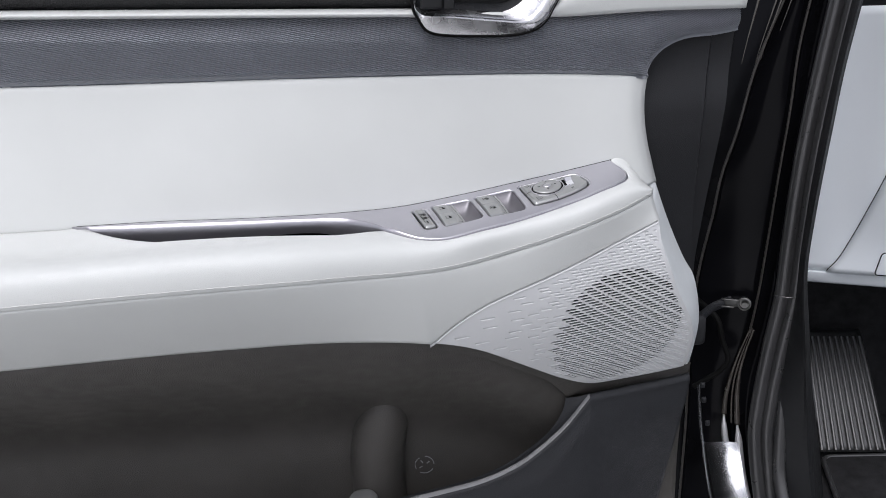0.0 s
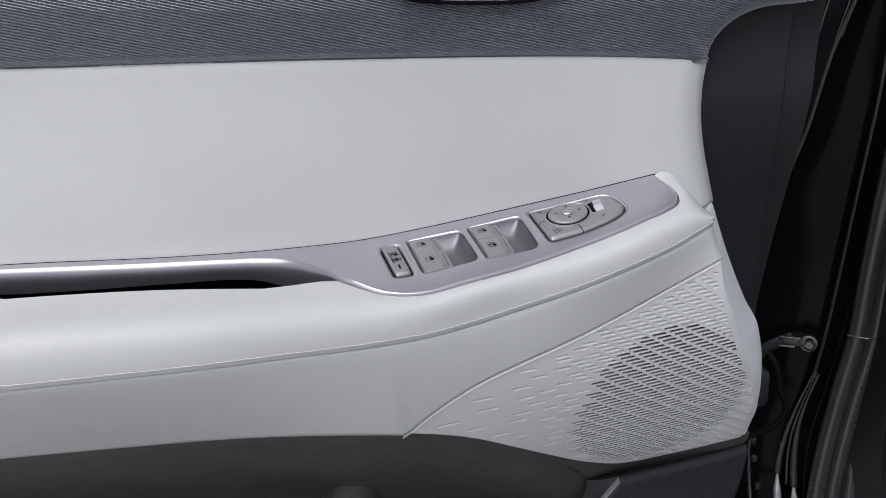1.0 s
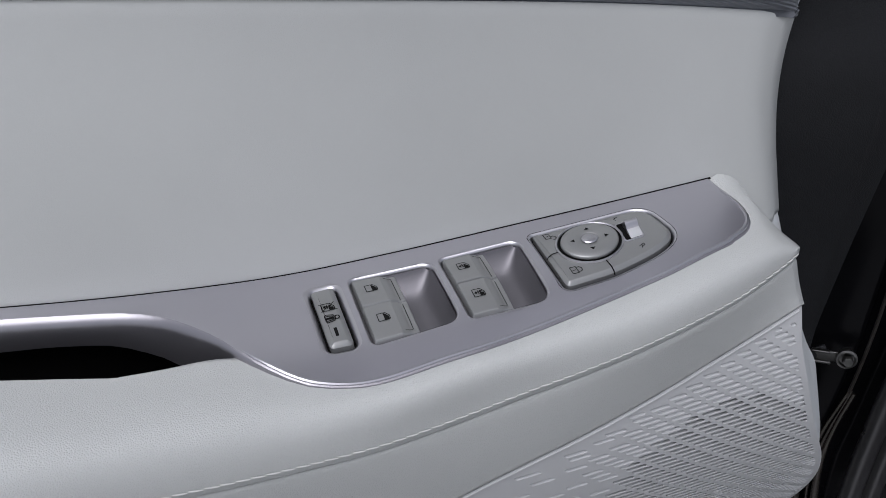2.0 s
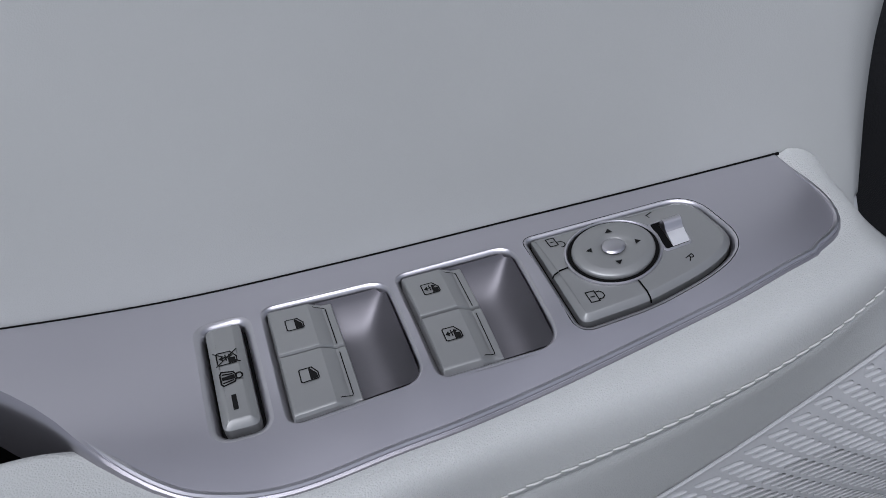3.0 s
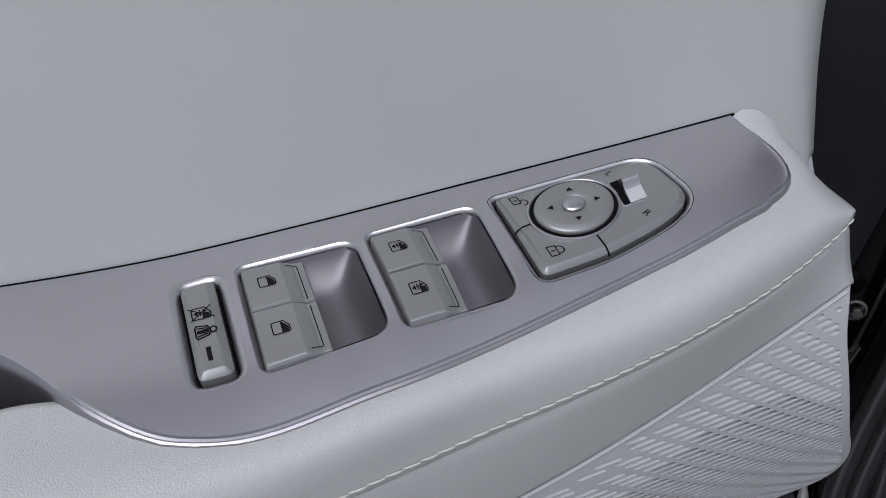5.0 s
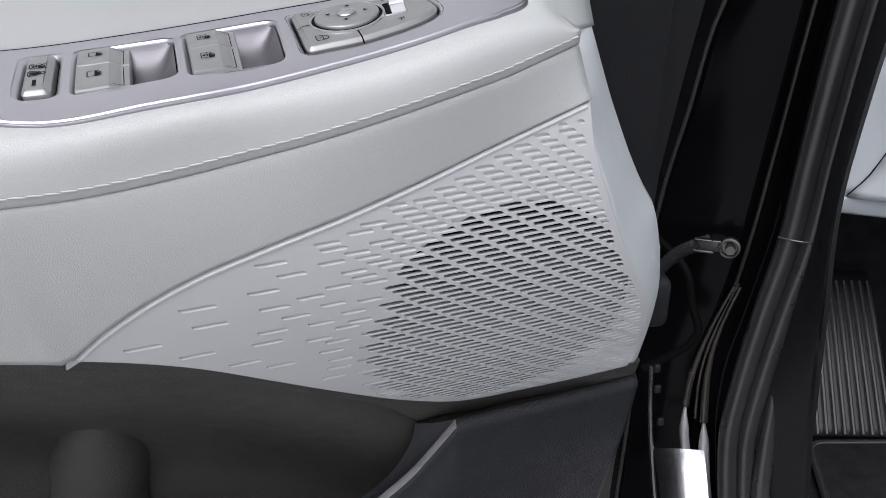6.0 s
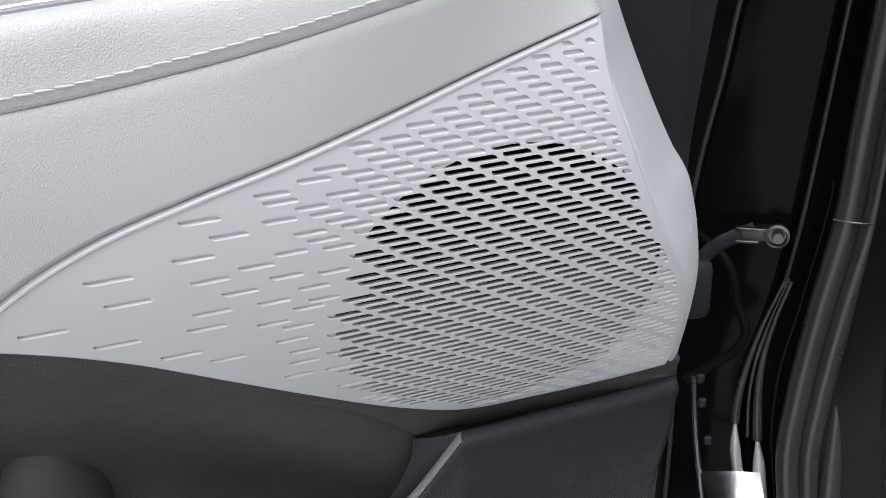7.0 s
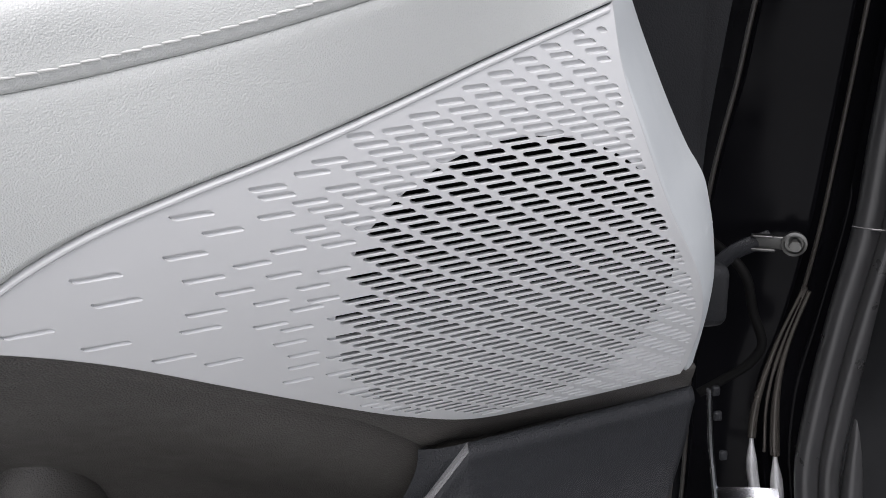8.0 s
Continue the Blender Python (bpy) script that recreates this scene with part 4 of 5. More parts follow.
def shell_at(u, v):
    z = lerp(1.40, 0.36, u)
    x1 = float(trim_x(max(0.6, min(z, 1.24)))[0])
    y0 = float(front_edge(min(1.14, max(0.812, z)))[1]) + 0.037
    s = v * 3
    pts = [(x1 - 0.01, y0), (x1 + 0.004, y0 + 0.015), (x1 + 0.002, y0 + 0.07), (x1 - 0.05, y0 + 0.12)]
    i = min(2, int(s))
    a, b = np.array(pts[i]), np.array(pts[i + 1])
    p = lerp(a, b, s - i)
    return p[0], p[1], z


thick(part("door_shell", sheet(shell_at, 60, 18), PAINT, door, "glossy black painted door shell"), 0.003)


def skin_at(u, v):
    return lerp(-0.75, 0.33, u), 1.14 + 0.03 * math.sin(v * 3), lerp(0.30, 1.23, v)


thick(part("door_skin", sheet(skin_at, 20, 16), PAINT, door, "glossy black outer door skin"), 0.003)


# black pocket: a front panel with a rolled top edge, a sharp corner and a curved rim, highlight in its colour, round
# the opening
top_leg = track((0.3128, 0.978, 0.8017), (0.2808, 0.9665, 0.8027), (0.2408, 0.9535, 0.8042), (0.1873, 0.935, 0.8072))
rim_leg = track((0.1873, 0.935, 0.8072), (0.174, 0.9342, 0.7902), (0.1614, 0.9338, 0.7745), (0.1456, 0.9334, 0.7592), (0.1298, 0.933, 0.746), (0.1139, 0.932, 0.735), (0.098, 0.931, 0.727), (0.0663, 0.928, 0.717), (0.0346, 0.925, 0.712), (0.0029, 0.922, 0.708), (-0.0287, 0.919, 0.7035), (-0.2458, 0.905, 0.683), (-0.6958, 0.893, 0.663))
land_leg = track((0.1638, 0.944, 0.7995), (0.1625, 0.944, 0.7895), (0.158, 0.944, 0.7785), (0.148, 0.943, 0.7635), (0.1311, 0.942, 0.7485), (0.0991, 0.94, 0.7275), (0.0671, 0.937, 0.7155), (0.0351, 0.934, 0.7095), (0.0029, 0.931, 0.7055), (-0.0287, 0.928, 0.701), (-0.2458, 0.914, 0.68), (-0.6958, 0.902, 0.659))
UP0 = np.array((0.0, 0.0, 1.0))


def rim_out(s):
    """Away from the pocket opening, across the rim."""
    d = rim_leg(min(1, s + 0.004)) - rim_leg(max(0, s - 0.004))
    n = np.array((-d[2], 0.0, d[0])) * -1.0
    n = np.array((abs(n[0]), 0.0, -abs(n[2])))
    return n / np.linalg.norm(n)


def face_at(p, n, r, v):
    """The roll over the edge, then the face down to the door's foot."""
    front = np.array((0.0, -1.0, 0.0))
    if v < 0.3:
        a = v / 0.3 * math.pi / 2
        return p + front * r * math.sin(a) + n * r * (1 - math.cos(a))
    k = (v - 0.3) / 0.7
    drop = 0.34 * k**1.6
    q = p + front * r + n * r
    return q + np.array((-0.17 * drop * smooth(0.15, 0.30, p[0]), 0.10 * drop - 0.004 * smooth(0.0, 0.03, drop), -drop))


def pocket_top_at(u, v):
    return tuple(face_at(top_leg(u), np.array((0.0, 0.0, -1.0)), 0.0065, v))


def pocket_face_at(u, v):
    s = u**1.6
    return tuple(face_at(rim_leg(s), -UP0, 0.0065, v))


front_bm = joined(sheet(pocket_top_at, 40, 44), sheet(pocket_face_at, 120, 44))
bmesh.ops.remove_doubles(front_bm, verts=front_bm.verts[:], dist=1e-5)
pocket = part("pocket_front", front_bm, BLACK, door, "black grained pocket front", sharp=60)
thick(pocket, 0.003)


def bead_at(u, v):
    s = u**1.6
    return tuple(face_at(rim_leg(s), -UP0, 0.0065, lerp(0.0, 0.17, v)) + np.array((0.0, -0.0003, 0.0003)))


# Overlaid bead: the highlight on the rim is its paler grey.
part("pocket_rim", sheet(bead_at, 140, 10), RIMGREY, door, "satin rim round the pocket opening, its highlight put into paler grey", sharp=60)


def land_at(u, v):
    """The broad inner side of the rim, then the wall behind it."""
    s = u**1.6
    p, q = rim_leg(s), land_leg(s)
    if v < 0.5:
        return tuple(lerp(p, q, v * 2) - UP0 * 0.0012 * math.sin(math.pi * v * 2))
    k = (v - 0.5) * 2
    n = rim_out(s)
    return tuple(q + np.array((0.0, 0.028 * k, 0.0)) + n * 0.02 * k)


part("rim_land", sheet(land_at, 140, 20), BLACK, door, "black grained inner side of the rim", sharp=50)
fascia_h = by_x((-0.70, 0.009), (0.0, 0.009), (0.08, 0.0095), (0.12, 0.011), (0.145, 0.015), (0.158, 0.024), (0.166, 0.030), (0.18, 0.022), (0.20, 0.019), (0.32, 0.019))


def pocket_at(u, v):
    x = lerp(-0.70, 0.311, u)
    y0, z0 = low_edge(min(x, 0.306))
    h = float(fascia_h(x)[0])
    y0 = max(y0, grille_y(x, z0) if 0.016 < x < 0.2 else y0) + 0.0022
    z0 = z0 - 0.0030
    if v < 0.2:
        s = v / 0.2
        return x, y0 + 0.0012 + (h + 0.0045) * 0.58 * s**1.3, z0 + 0.0045 - (h + 0.0045) * s
    s = (v - 0.2) / 0.8
    y1 = y0 + 0.0012 + (h + 0.0045) * 0.58
    deep = max(lerp(0.995, 0.985, smooth(0.10, 0.19, x)), y1 + 0.012)
    return x, lerp(y1, deep, smooth(-0.1, 0.5, s)), lerp(z0 - h, 0.55, s)


thick(part("pocket_back", sheet(pocket_at, 160, 50), POCKET, door, "black inside wall of the door pocket"), 0.003)


def ridge_at(u, v):
    a = math.pi * v
    z = lerp(0.806, 0.56, u)
    top = smooth(-0.06, 0.22, u)
    c = lerp(-0.031, -0.045, smooth(0.0, 0.4, u))
    return c - 0.031 * math.cos(a) * (0.35 + 0.65 * top), 0.992 - 0.030 * math.sin(a) * (0.3 + 0.7 * smooth(0, 0.12, u)), z + 0.010 * math.sin(a) * (1 - u)


part("bottle_divider", sheet(ridge_at, 24, 20), POCKET, door, "rounded divider inside the pocket")
part("pocket_floor", box((-0.70, 0.92, 0.545), (0.19, 1.0, 0.555), 0.002), POCKET, door)


def moulded_mark():
    """A small raised recycling emblem on the pocket wall, as plain arcs."""
    rings = []
    for k in range(3):
        a0 = k * 2.1
        rings.append(tube(lambda s, a0=a0: np.array((0.009 + 0.011 * math.cos(a0 + 1.5 * s), 0.9925, 0.700 + 0.011 * math.sin(a0 + 1.5 * s))), 0.0006, 10, 6))
    for a0 in (0.6, 2.2, 3.7):
        rings.append(tube(lambda s, a0=a0: np.array((0.009 + (0.003 + 0.004 * s) * math.cos(a0), 0.9925, 0.700 + (0.003 + 0.004 * s) * math.sin(a0))), 0.0007, 6, 6))
    return joined(*rings)


part("moulded_mark", moulded_mark(), RIMGREY, door, "small round moulded mark in the pocket")
part("inner_skin", box((-0.74, 1.045, 0.36), (0.315, 1.05, 1.22), 0.002), PAINT, door, "black painted inner door skin")
part("door_buffer", box((0.318, 0.9865, 0.829), (0.3355, 1.0215, 0.865), 0.006), TRIMBLACK, door, "black rubber buffer on the door edge")

# inner door handle in its bezel
bz_outer = track((0.0195, 1.2347), (0.0196, 1.2084), (0.0228, 1.1993), (0.0275, 1.1921), (0.035, 1.1881), (0.0427, 1.1866), (0.053, 1.1855), (0.0792, 1.184), (0.1056, 1.1835), (0.1216, 1.1852), (0.1323, 1.1887), (0.1404, 1.1954), (0.1459, 1.2043), (0.1504, 1.2117), (0.1594, 1.2347))
bz_ridge = track((0.0219, 1.2347), (0.0221, 1.2057), (0.0259, 1.2032), (0.0332, 1.2017), (0.0537, 1.1996), (0.0797, 1.1962), (0.1058, 1.1932), (0.1217, 1.1918), (0.1313, 1.1934), (0.1379, 1.1997), (0.146, 1.2119), (0.1554, 1.2347))
bz_inner = track((0.0239, 1.2347), (0.0239, 1.2107), (0.0273, 1.2075), (0.0335, 1.2072), (0.0541, 1.2071), (0.0801, 1.2047), (0.0956, 1.2034), (0.1062, 1.2054), (0.1143, 1.2095), (0.1195, 1.2133), (0.1327, 1.2347))


def band_place(x, z, h=0.0):
    return Vector((x, float(up_y(x)[0]) - 0.004 - h, z))


def bezel_at(u, v):
    """A dished metal surround: a lower slope up to a ridge, then a bright slope in to the recess."""
    o, r, n = bz_outer(u), bz_ridge(u), bz_inner(u)
    if v < 0.12:
        k = v / 0.12
        return tuple(band_place(*o, lerp(-0.006, 0.0012, k**0.5)))
    if v < 0.55:
        k = (v - 0.12) / 0.43
        p = lerp(o, r, k)
        return tuple(band_place(*p, 0.0012 + 0.0042 * k**1.2))
    k = (v - 0.55) / 0.45
    p = lerp(r, n, k)
    return tuple(band_place(*p, 0.0054 + 0.0008 * math.sin(math.pi * min(1, 3 * k)) - 0.009 * k**1.5))


bezel = part("handle_bezel", sheet(bezel_at, 90, 40), CHROME, door, "satin metal dished bezel of the inner door handle", sharp=60)
part("bezel_gap", tube(lambda s: np.array(band_place(*(bz_outer(s) + np.array((0.0006, -0.0010)) * (1 if s > 0.15 else 0) - np.array((0.0012, 0)) * (s <= 0.15)), 0.0012)), lambda s: 0.0013 - 0.0007 * smooth(0.6, 0.85, s), 90, 8), GAP, bezel, "black gap round the bezel")


def cup_at(u, v):
    n = bz_inner(u)
    p = lerp(n, np.array((0.08, 1.245)), 0.75 * v)
    return tuple(band_place(*p, -0.0030 - 0.028 * math.sin(v * math.pi / 2)))


part("handle_cup", sheet(cup_at, 60, 14), BLACK, bezel, "dark handle recess")
part("handle_lever", joined(box((0.0240, 0.892, 1.2087), (0.0435, 0.908, 1.257), 0.002), box((0.044, 0.889, 1.2075), (0.0525, 0.905, 1.257), 0.0015)), TRIM, bezel, "dark lock lever in the bezel")

# ---- car body beside the hinges ----
FWD, RIGHT = np.array((0.42, 0.907, 0.0)), np.array((0.907, -0.42, 0.0))
UP = np.array((0.0, 0.0, 1.0))
car = thing("parked_car", "glossy black parked car at its front door opening", "car")

left_line = by_x((0.3, 0.3775, 1.1565), (0.6, 0.3835, 1.1535), (0.883, 0.3934, 1.1516), (0.93, 0.401, 1.1473), (1, 0.4105, 1.1417), (1.036, 0.4196, 1.1367), (1.123, 0.4376, 1.1323), (1.204, 0.4636, 1.1245), (1.45, 0.5476, 1.0905))
crease = by_x((0.4, 0.4675, 1.1225), (0.56, 0.4515, 1.1295), (0.64, 0.4409, 1.1355), (0.7, 0.44, 1.137), (0.745, 0.4503, 1.1331), (0.785, 0.4572, 1.131), (0.822, 0.4608, 1.1278), (0.895, 0.4661, 1.1245), (0.993, 0.4718, 1.1198), (1.07, 0.478, 1.1181), (1.151, 0.484, 1.1195), (1.196, 0.4906, 1.1183), (1.45, 0.5226, 1.1055))
seal_line = by_x((0.36, 0.5055, 1.0605), (0.44, 0.4915, 1.0855), (0.528, 0.4785, 1.1035), (0.589, 0.469, 1.1075), (0.641, 0.4639, 1.1105), (0.694, 0.4661, 1.1099), (0.766, 0.473, 1.1077), (0.84, 0.4814, 1.1038), (0.9, 0.4825, 1.1015), (1.037, 0.4886, 1.0958), (1.13, 0.4997, 1.0946), (1.2, 0.5096, 1.0935), (1.45, 0.5426, 1.0755))


def jamb_at(u, v):
    """The painted pillar: door-side flank, left fold, hollow face, crease, then the dark channel under the seal."""
    z = lerp(1.45, 0.34, u)
    a = np.array((*left_line(z), z))
    c = np.array((*crease(z), z))
    s = np.array((*seal_line(z), z))
    stops = [(0.0, a - RIGHT * 0.10 + FWD * 0.07), (0.25, a), (0.29, a + RIGHT * 0.004 + FWD * 0.006), (0.66, c - RIGHT * 0.006 + FWD * 0.010), (0.70, c), (0.73, c + RIGHT * 0.003 + FWD * 0.004),
             (0.86, lerp(c, s, 0.6) + FWD * 0.022), (1.0, s + FWD * 0.015 + RIGHT * 0.02)]
    for (v0, p), (v1, q) in zip(stops, stops[1:]):
        if v <= v1 + 1e-9:
            k = (v - v0) / (v1 - v0)
            bow = FWD * 0.006 * math.sin(math.pi * k) if v0 == 0.29 else 0
            return tuple(lerp(p, q, k) + bow)


pillar = part("hinge_pillar", sheet(jamb_at, 100, 100), PAINT, car, "glossy black painted hinge pillar", sharp=60)
# Fold and flange are browner than the pillar: highlights put into the colour.
part("left_fold", tube(lambda s: np.array((*left_line(lerp(0.45, 1.45, s)), lerp(0.45, 1.45, s))), 0.0018, 60, 8), FOLD, pillar, "painted fold along the pillar")
part("welded_flange", tube(lambda s: np.array((*crease(lerp(0.775, 1.45, s)), lerp(0.775, 1.45, s))) - FWD * 0.001, 0.0016, 60, 8), FOLD, pillar, "painted weld flange")
fold_a = track((0.4572, 1.13, 0.785), (0.4425, 1.1358, 0.733), (0.436, 1.138, 0.701), (0.4328, 1.1385, 0.68), (0.433, 1.1372, 0.63), (0.4405, 1.1325, 0.585), (0.4555, 1.1205, 0.52))
fold_b = track((0.4582, 1.129, 0.783), (0.4469, 1.1329, 0.738), (0.4414, 1.1351, 0.705), (0.4398, 1.1355, 0.68), (0.4409, 1.1335, 0.64))
fold_c = track((0.4598, 1.128, 0.78), (0.4513, 1.1311, 0.744), (0.4468, 1.1324, 0.716), (0.4456, 1.1327, 0.69), (0.4472, 1.1307, 0.65), (0.4514, 1.1278, 0.61), (0.4585, 1.1235, 0.56), (0.4705, 1.1105, 0.5))
for path, r in ((fold_a, 0.0030), (fold_b, 0.0014), (fold_c, 0.0034)):
    part("flange_fold", tube(lambda s, path=path: path(0.5 * s), lambda s, r=r: r * (0.5 + 0.7 * smooth(0.2, 1.0, s)), 30, 10), GLOSS, pillar, "folded flange flaring into the sill")
    # The feet's paler colour stands in for sky reflected in black paint.
    part("flange_foot", tube(lambda s, path=path: path(lerp(0.5, 1.0, s)), (lambda s, r=r: r * (0.5 + 1.0 * smooth(0.0, 0.2, s))) if r > 0.002 else r, 30, 10), BRIGHT if r > 0.002 else GLOSS, pillar, "foot of the folded flange with its reflection put into the colour")


def pressed(o0, o1, z0, s):
    """A fold pressed into the top of the pillar, beside its left edge."""
    z = lerp(z0, 1.45, s)
    return np.array((*left_line(z), z)) + RIGHT * lerp(o0, o1, (z - z0) / 0.07) - FWD * 0.003


for o0, o1, z0, r in ((-0.0175, -0.0275, 1.128, 0.0016), (-0.0022, -0.0080, 1.129, 0.0012), (0.0022, -0.0028, 1.132, 0.0012), (0.0105, 0.0060, 1.165, 0.0010)):
    part("pressed_fold", tube(lambda s, o0=o0, o1=o1, z0=z0: pressed(o0, o1, z0, s), lambda s, r=r: r * (0.3 + 0.7 * smooth(0, 0.25, s)), 30, 8), GLOSS, pillar, "pressed fold in the pillar")


def sill_at(u, v):
    """The sky's reflection in the sill as a metal sheet, sloping down and back towards the driver."""
    a = np.array(by_x((0.0, 0.395, 1.150, 0.622), (0.1, 0.395, 1.147, 0.619), (0.3, 0.394, 1.124, 0.603), (0.5, 0.391, 1.098, 0.584), (0.75, 0.386, 1.067, 0.564), (1.0, 0.375, 1.0, 0.53))(u))
    c = np.array(by_x((0.0, 0.4385, 1.1335, 0.631), (0.1, 0.438, 1.130, 0.626), (0.3, 0.433, 1.106, 0.610), (0.5, 0.428, 1.081, 0.591), (0.75, 0.422, 1.050, 0.572), (1.0, 0.412, 0.985, 0.54))(u))
    return tuple(lerp(a, c, v) + np.array((0.003, -0.016, 0.008)) + UP * 0.002 * math.sin(math.pi * v) - FWD * 0.002 * math.sin(math.pi * v))


part("sill_reflection", sheet(lambda u, v: sill_at(lerp(0.2, 1.0, u), v), 40, 20), POLISH, car, "metal sheet standing in for the sky reflected in the black sill")
# Thin metal tube added for the highlight on the pillar's lower edge.
part("door_lower_edge", tube(track((0.3885, 1.126, 0.708), (0.3915, 1.124, 0.663), (0.3975, 1.121, 0.613), (0.4055, 1.116, 0.558), (0.4145, 1.101, 0.503)), 0.0024, 30, 8), POLISH, car, "edge of the lower hinge pillar, its highlight put into pale metal")
for z0, x0 in ((0.708, 0.390), (0.686, 0.393), (0.650, 0.400)):
    part("hinge_tab", box((x0 - 0.002, 1.118, z0 - 0.004), (x0 + 0.004, 1.122, z0 + 0.004), 0.0015), BLACK, car, "small dull metal tab")


def seal_at(s):
    z = lerp(0.38, 1.45, s)
    return np.array((*seal_line(z), z))


seal = part("door_seal", tube(lambda s: seal_at(s) - FWD * 0.002, 0.0092, 110, 16), RUBBER, car, "black rubber door seal with two lobes")
part("seal_lobe", tube(lambda s: seal_at(s) + RIGHT * 0.0155 - FWD * 0.004, 0.0078, 110, 14), RUBBER, seal, "inner lobe of the seal")
part("seal_joint", tube(lambda s: seal_at(0.4285) + RIGHT * lerp(-0.010, 0.026, s) - FWD * (0.0035 + 0.0085 * math.sin(math.pi * (0.15 + 0.7 * s))), 0.0007, 16, 6), RUBBER, seal, "moulded joint line")

trim_line = by_x((0.4, 0.5055, 1.0105), (0.53, 0.4935, 1.0355), (0.62, 0.4792, 1.049), (0.7, 0.474, 1.053), (0.8, 0.4758, 1.0449), (0.875, 0.4766, 1.0386), (0.918, 0.4784, 1.0374), (0.969, 0.4806, 1.035), (1.054, 0.4868, 1.0315), (1.127, 0.4947, 1.0315), (1.192, 0.5045, 1.0302), (1.45, 0.5376, 1.0105))


def kick_at(u, v):
    """Charcoal lining: from the seal towards the driver, round its nose and on into the footwell."""
    z = lerp(1.45, 0.38, u)
    s = np.array((*seal_line(z), z)) + RIGHT * 0.020
    e = np.array((*trim_line(z), z)) - RIGHT * 0.003
    low = smooth(0.92, 0.60, z)
    e = lerp(e, s + RIGHT * 0.048 - FWD * 0.012, low)
    if v < 0.5:
        k = v / 0.5
        return tuple(lerp(s, e, k) - RIGHT * 0.004 * math.sin(math.pi * k))
    k = (v - 0.5) / 0.5
    return tuple(e + RIGHT * (-0.003 + 0.003 * math.sin(min(1, k * 3) * math.pi / 2) + 0.015 * k * low) + FWD * (0.30 * k**1.4))


thick(part("kick_panel", sheet(kick_at, 70, 30), TRIM, car, "charcoal plastic lining inside the seal"), 0.003, (-0.9, 0.0, 0))
# Glossy ridge added to carry the highlight down the kick panel.
part("sill_ridge", tube(track((0.4805, 1.101, 0.763), (0.4895, 1.095, 0.693), (0.4905, 1.091, 0.633), (0.49, 1.083, 0.583), (0.4945, 1.061, 0.533), (0.5045, 1.031, 0.473)), lambda s: 0.001 + 0.007 * smooth(0.0, 0.5, s), 40, 14), RUBBER, car, "rounded glossy ridge that carries the highlight of the lining")
part("check_strap", tube(track((0.337, 1.0703, 0.8134), (0.372, 1.1053, 0.8094), (0.407, 1.1353, 0.8144), (0.432, 1.1413, 0.8194)), 0.0062, 20, 10, squash=(0.45, 1.0)), BLACK, car, "black door check strap")
br = Matrix.Translation((0.443, 1.1258, 0.8194)) @ Matrix.Rotation(math.atan2(RIGHT[1], RIGHT[0]), 4, "Z")


def ear():
    loops = []
    for r, h in ((0.0072, 0.006), (0.0086, 0.0), (0.0086, -0.002), (0.0068, -0.0025), (0.0062, 0.001)):
        loops.append(([(r * math.cos(a), r * 1.05 * math.sin(a)) for a in np.linspace(0, 2 * math.pi, 28, endpoint=False)], h))
    return loft(loops, lambda x, z, h: br @ Vector((x, h, z)), cap_bottom=True)


bracket = part("strap_bracket", ear(), STEEL, car, "plated check strap bracket")
part("bracket_arm", joined(box((-0.028, 0.001, -0.006), (-0.006, 0.004, 0.004), 0.001, br), box((-0.029, -0.003, -0.007), (-0.012, 0.002, -0.0045), 0.001, br), box((-0.029, -0.003, 0.0035), (-0.014, 0.002, 0.0055), 0.001, br)), STEEL2, bracket,
     "folded arm of the bracket")
bolt_bm = bmesh.new()
bmesh.ops.create_cone(bolt_bm, cap_ends=True, segments=6, radius1=0.0048, radius2=0.0044, depth=0.006)
bmesh.ops.bevel(bolt_bm, geom=bolt_bm.edges[:], offset=0.0006, segments=2, affect="EDGES")
bmesh.ops.transform(bolt_bm, matrix=br @ pose(0.0005, -0.0045, 0.0, 90, 20, 0), verts=bolt_bm.verts[:])
part("bolt_head", bolt_bm, STEEL, bracket, "plated hexagon bolt", flat=True)
part("wiring_boot", tube(track((0.3875, 1.165, 0.8214), (0.4085, 1.123, 0.7974), (0.4145, 1.121, 0.7714), (0.4215, 1.117, 0.7424), (0.4155, 1.119, 0.7304), (0.4005, 1.125, 0.7154), (0.3825, 1.13, 0.7014)), 0.0036, 40, 10), BOOT, car, "black rubber wiring boot")

# ---- inside the car ----
dash = thing("dashboard", "pale grey lower dashboard beside the steering column", "dashboard")
DASH0 = np.array((0.622, 1.247, 0.0))


def dash_place(r, z, h=0.0):
    """r inwards from the dashboard's lower corner, h towards the driver."""
    swell = 0.035 * smooth(0.80, 0.95, z) * smooth(0.0, 0.10, r) - 0.03 * smooth(0.0, -0.2, r)
    return tuple(DASH0 + RIGHT * r - FWD * (h + swell) + UP * z)


thick(part("dash_panel", sheet(lambda u, v: dash_place(lerp(-0.14, 0.5, u), lerp(0.812, 1.186, v)), 40, 30), DASH, dash, "pale grey lower dashboard panel"), 0.004)
thick(part("dash_skirt", sheet(lambda u, v: dash_place(lerp(-0.14, 0.5, u), lerp(0.792, 0.8112, v), 0.002 - 0.006 * (1 - v) ** 2), 40, 8), DASH, dash, "pale grey lower skirt"), 0.004)
thick(part("dash_top", sheet(lambda u, v: dash_place(lerp(-0.14, 0.5, u), lerp(1.1875, 1.45, v), -0.004), 20, 10), TRIM, dash, "charcoal upper dashboard"), 0.004)
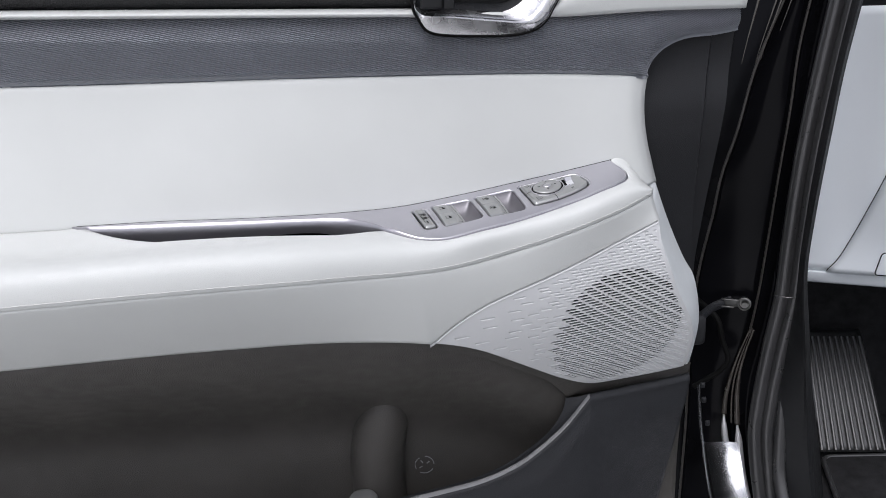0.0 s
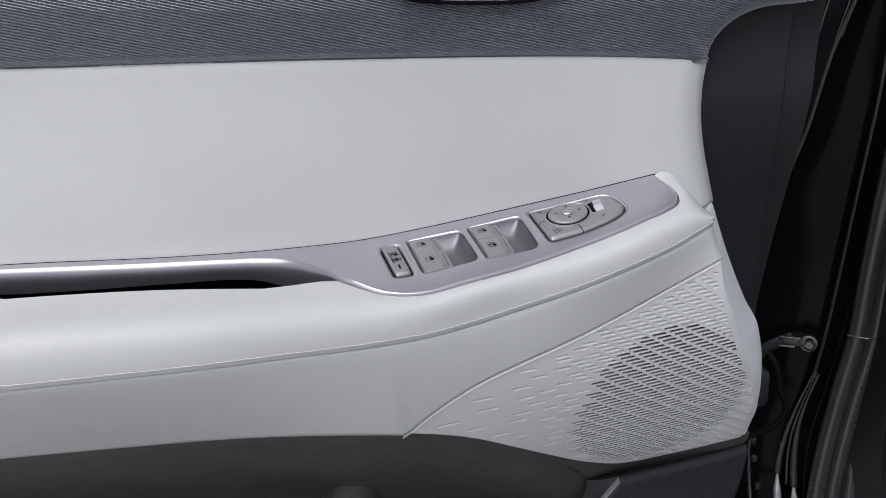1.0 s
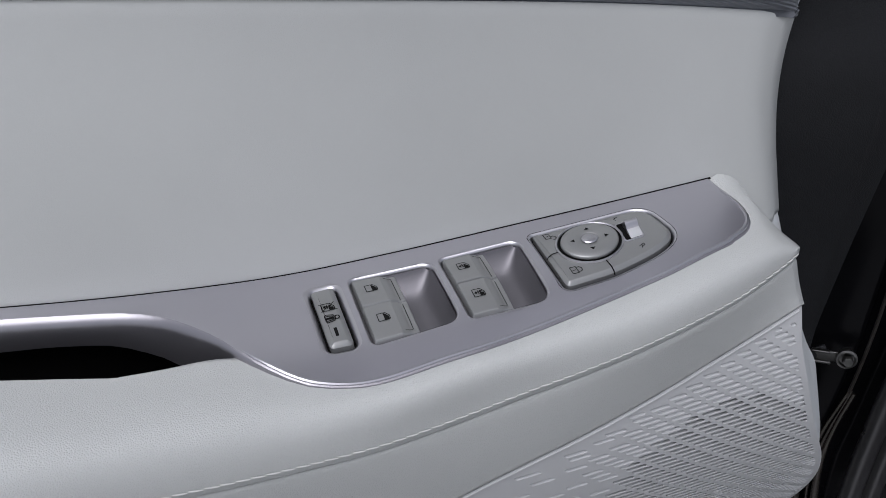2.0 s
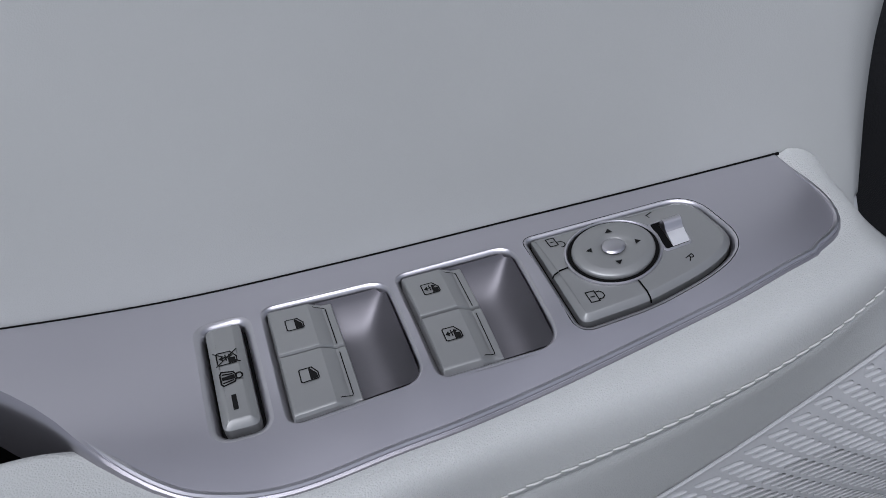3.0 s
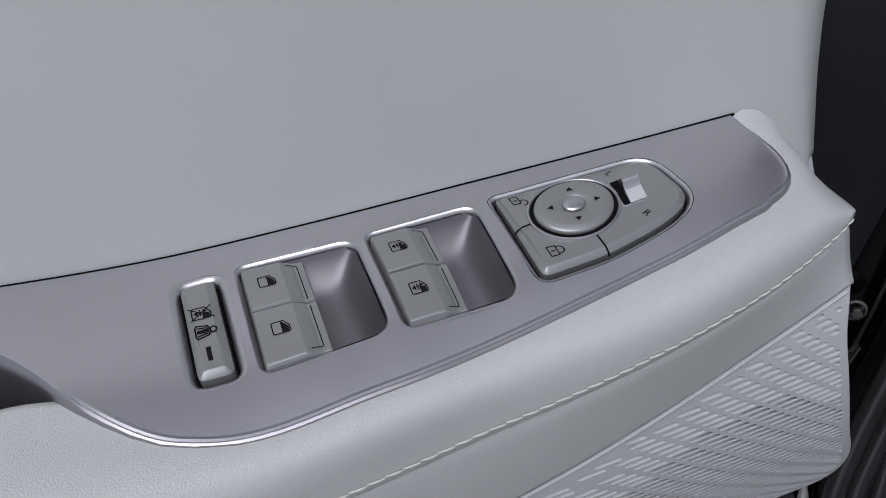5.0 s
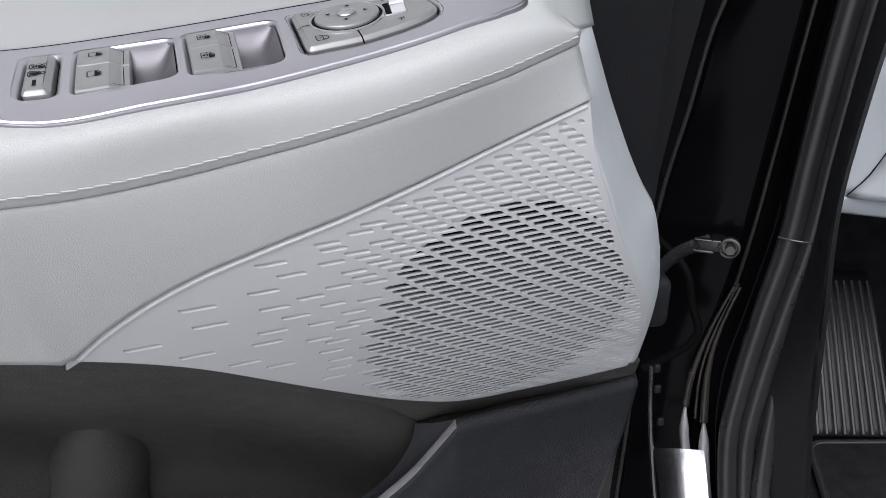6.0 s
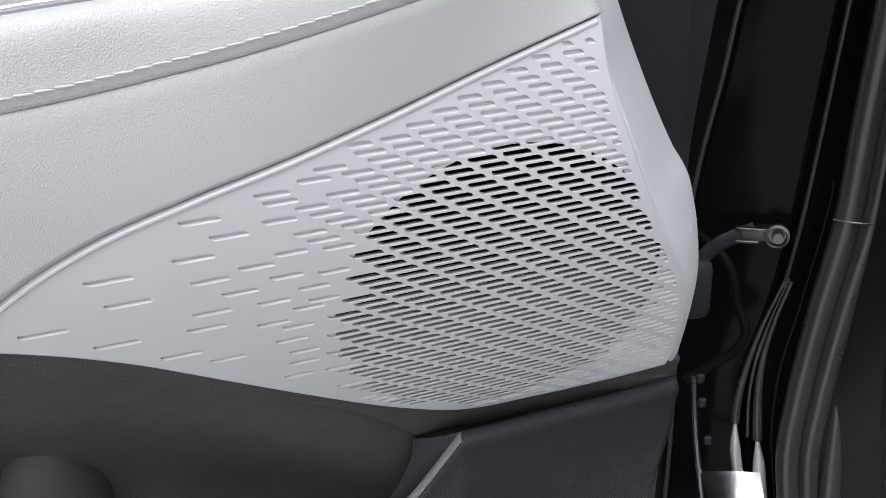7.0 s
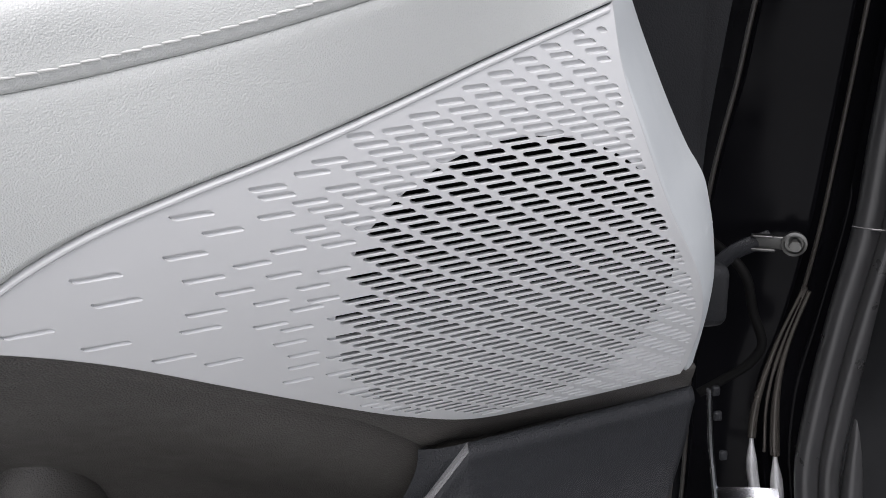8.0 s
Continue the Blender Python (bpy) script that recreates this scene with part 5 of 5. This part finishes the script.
knee_edge = track((0.0, 0.8135), (0.012, 0.830), (0.026, 0.862), (0.049, 0.931), (0.064, 0.980), (0.09, 1.08), (0.11, 1.186))


def knee_at(u, v):
    r0, z = knee_edge(v)
    return dash_place(lerp(r0, 0.5, u), z, 0.006 * smooth(0.0, 0.03, u) + 0.004)


thick(part("knee_panel", sheet(knee_at, 50, 40), DASH, dash, "pale grey knee panel with a curved edge"), 0.004)
part("knee_gap", tube(lambda s: np.array(dash_place(*knee_edge(s), 0.0015)), 0.0006, 40, 6), TRIM, dash, "dark gap along the knee panel")
FUSE = rounded([(0.062, 0.815), (0.068, 0.850), (0.20, 0.850), (0.20, 0.815)], 0.005)
part("fuse_cover", loft([(grown(FUSE, 0.0008), 0.0095), (FUSE, 0.0100), (grown(FUSE, -0.001), 0.0120), (grown(FUSE, -0.003), 0.0125)], lambda r, z, h: dash_place(r, z, h), cap_bottom=True), DASH, dash, "pale grey fuse cover")
part("fuse_gap", loft([(grown(FUSE, 0.0012), 0.0104), (grown(FUSE, -0.0005), 0.0104)], lambda r, z, h: dash_place(r, z, h)), GAP, dash, "dark gap round the fuse cover")
part("dash_underside", sheet(lambda u, v: tuple(np.array(dash_place(lerp(-0.14, 0.5, u), 0.794)) + FWD * lerp(0.004, 0.4, v)), 10, 6), TRIM, dash, "charcoal underside")

rest = thing("footrest", "black ribbed rubber driver's footrest", "footrest")
along_r = Vector((0.991, -0.135, 0))
rest_m = Matrix.Translation((0.727, 1.288, 0.4755)) @ Matrix.Rotation(math.atan2(along_r.y, along_r.x), 4, "Z") @ pose(0, 0, 0, 50, 0, 0)


def rest_x(s, v):
    return lerp(-0.056 + 0.010 * v, 0.056 - 0.004 * v, s)


def pad_bm():
    return sheet(lambda u, v: rest_m @ Vector((rest_x(u, v), lerp(0.0, 0.212, v), -0.002 - 0.006 * smooth(0.9, 1, v))), 12, 20)


thick(part("pad", pad_bm(), PADRUBBER, rest, "black rubber pad"), 0.006)
for k in range(10):
    s = (k + 0.5) / 10

    def rib(t, s=s):
        v = lerp(0.01, 0.93, t)
        return rest_m @ Vector((rest_x(s, v), 0.212 * v, -0.001 - 0.005 * smooth(0.9, 1, v)))
    part("rib", tube(rib, 0.0030, 24, 8), PADRUBBER, rest)

MAT_M = Matrix.Translation((0.6734, 1.2885, 0.4635)) @ Matrix.Rotation(math.atan2(-0.107, 0.994), 4, "Z")
mat_loop = rounded([(0.0, 0.0), (0.45, 0.0), (0.45, -0.55), (-0.03, -0.55), (-0.03, -0.14)], [0.02, 0.03, 0.03, 0.03, 0.03])
mat_place = lambda x, y, h: MAT_M @ Vector((x, y, h))
floor_mat = thing("floor_mat", "charcoal carpet floor mat with a bound edge", "floor mat")
part("carpet", loft([(mat_loop, 0.0), (mat_loop, 0.007), (grown(mat_loop, -0.006), 0.0085)], mat_place, cap_bottom=True), CARPET, floor_mat)
mat_track = track(*[(*p, 0.0) for p in resample(mat_loop, 0.02)], (*mat_loop[0], 0.0))
part("bound_edge", tube(lambda s: MAT_M @ Vector((mat_track(s)[0], mat_track(s)[1], 0.006)), 0.0042, 200, 8), RUBBER, floor_mat, "black bound edge")
tagged(part("floor", sheet(lambda u, v: tuple(np.array((0.50, 1.10, 0.46)) + RIGHT * lerp(0.0, 0.9, u) + FWD * lerp(-1.1, 0.6, v)), 4, 4), CARPET), "charcoal carpeted car floor", "floor", kind="structure")
tagged(part("firewall", sheet(lambda u, v: tuple(np.array((0.50, 1.10, 0.0)) + RIGHT * lerp(-0.05, 0.9, u) + FWD * 0.45 + UP * lerp(0.46, 1.4, v)), 4, 4), CARPET), "charcoal carpeted front wall of the footwell", "wall", kind="structure")

# ---- things in the pocket ----
# Added bottle shape; its cap stands in for a lit bottle-holder rim.
bottle = thing("bottle", "added bottle shape standing in for a lit rim in the door pocket", "bottle")
bx, by = -0.062, 0.950


def turned(profile):
    return sheet(lambda u, v: np.array((bx, by, 0.0)) + np.array((np.interp(u, *zip(*[(k / (len(profile) - 1), p[0]) for k, p in enumerate(profile)])) * math.cos(2 * math.pi * v),
                                                              np.interp(u, *zip(*[(k / (len(profile) - 1), p[0]) for k, p in enumerate(profile)])) * math.sin(2 * math.pi * v),
                                                              np.interp(u, *zip(*[(k / (len(profile) - 1), p[1]) for k, p in enumerate(profile)])))), 32, 32, closed=True)


part("cap", turned([(0.0, 0.694), (0.010, 0.6938), (0.0145, 0.6925), (0.016, 0.690), (0.016, 0.686), (0.016, 0.670)]), BUTTON, bottle, "grey rounded cap standing in for the lit rim edge")
part("body", turned([(0.0165, 0.671), (0.0200, 0.666), (0.0215, 0.66), (0.0215, 0.64), (0.0215, 0.60), (0.0205, 0.557), (0.0, 0.5555)]), TRIM, bottle, "dark body under the stand-in cap")
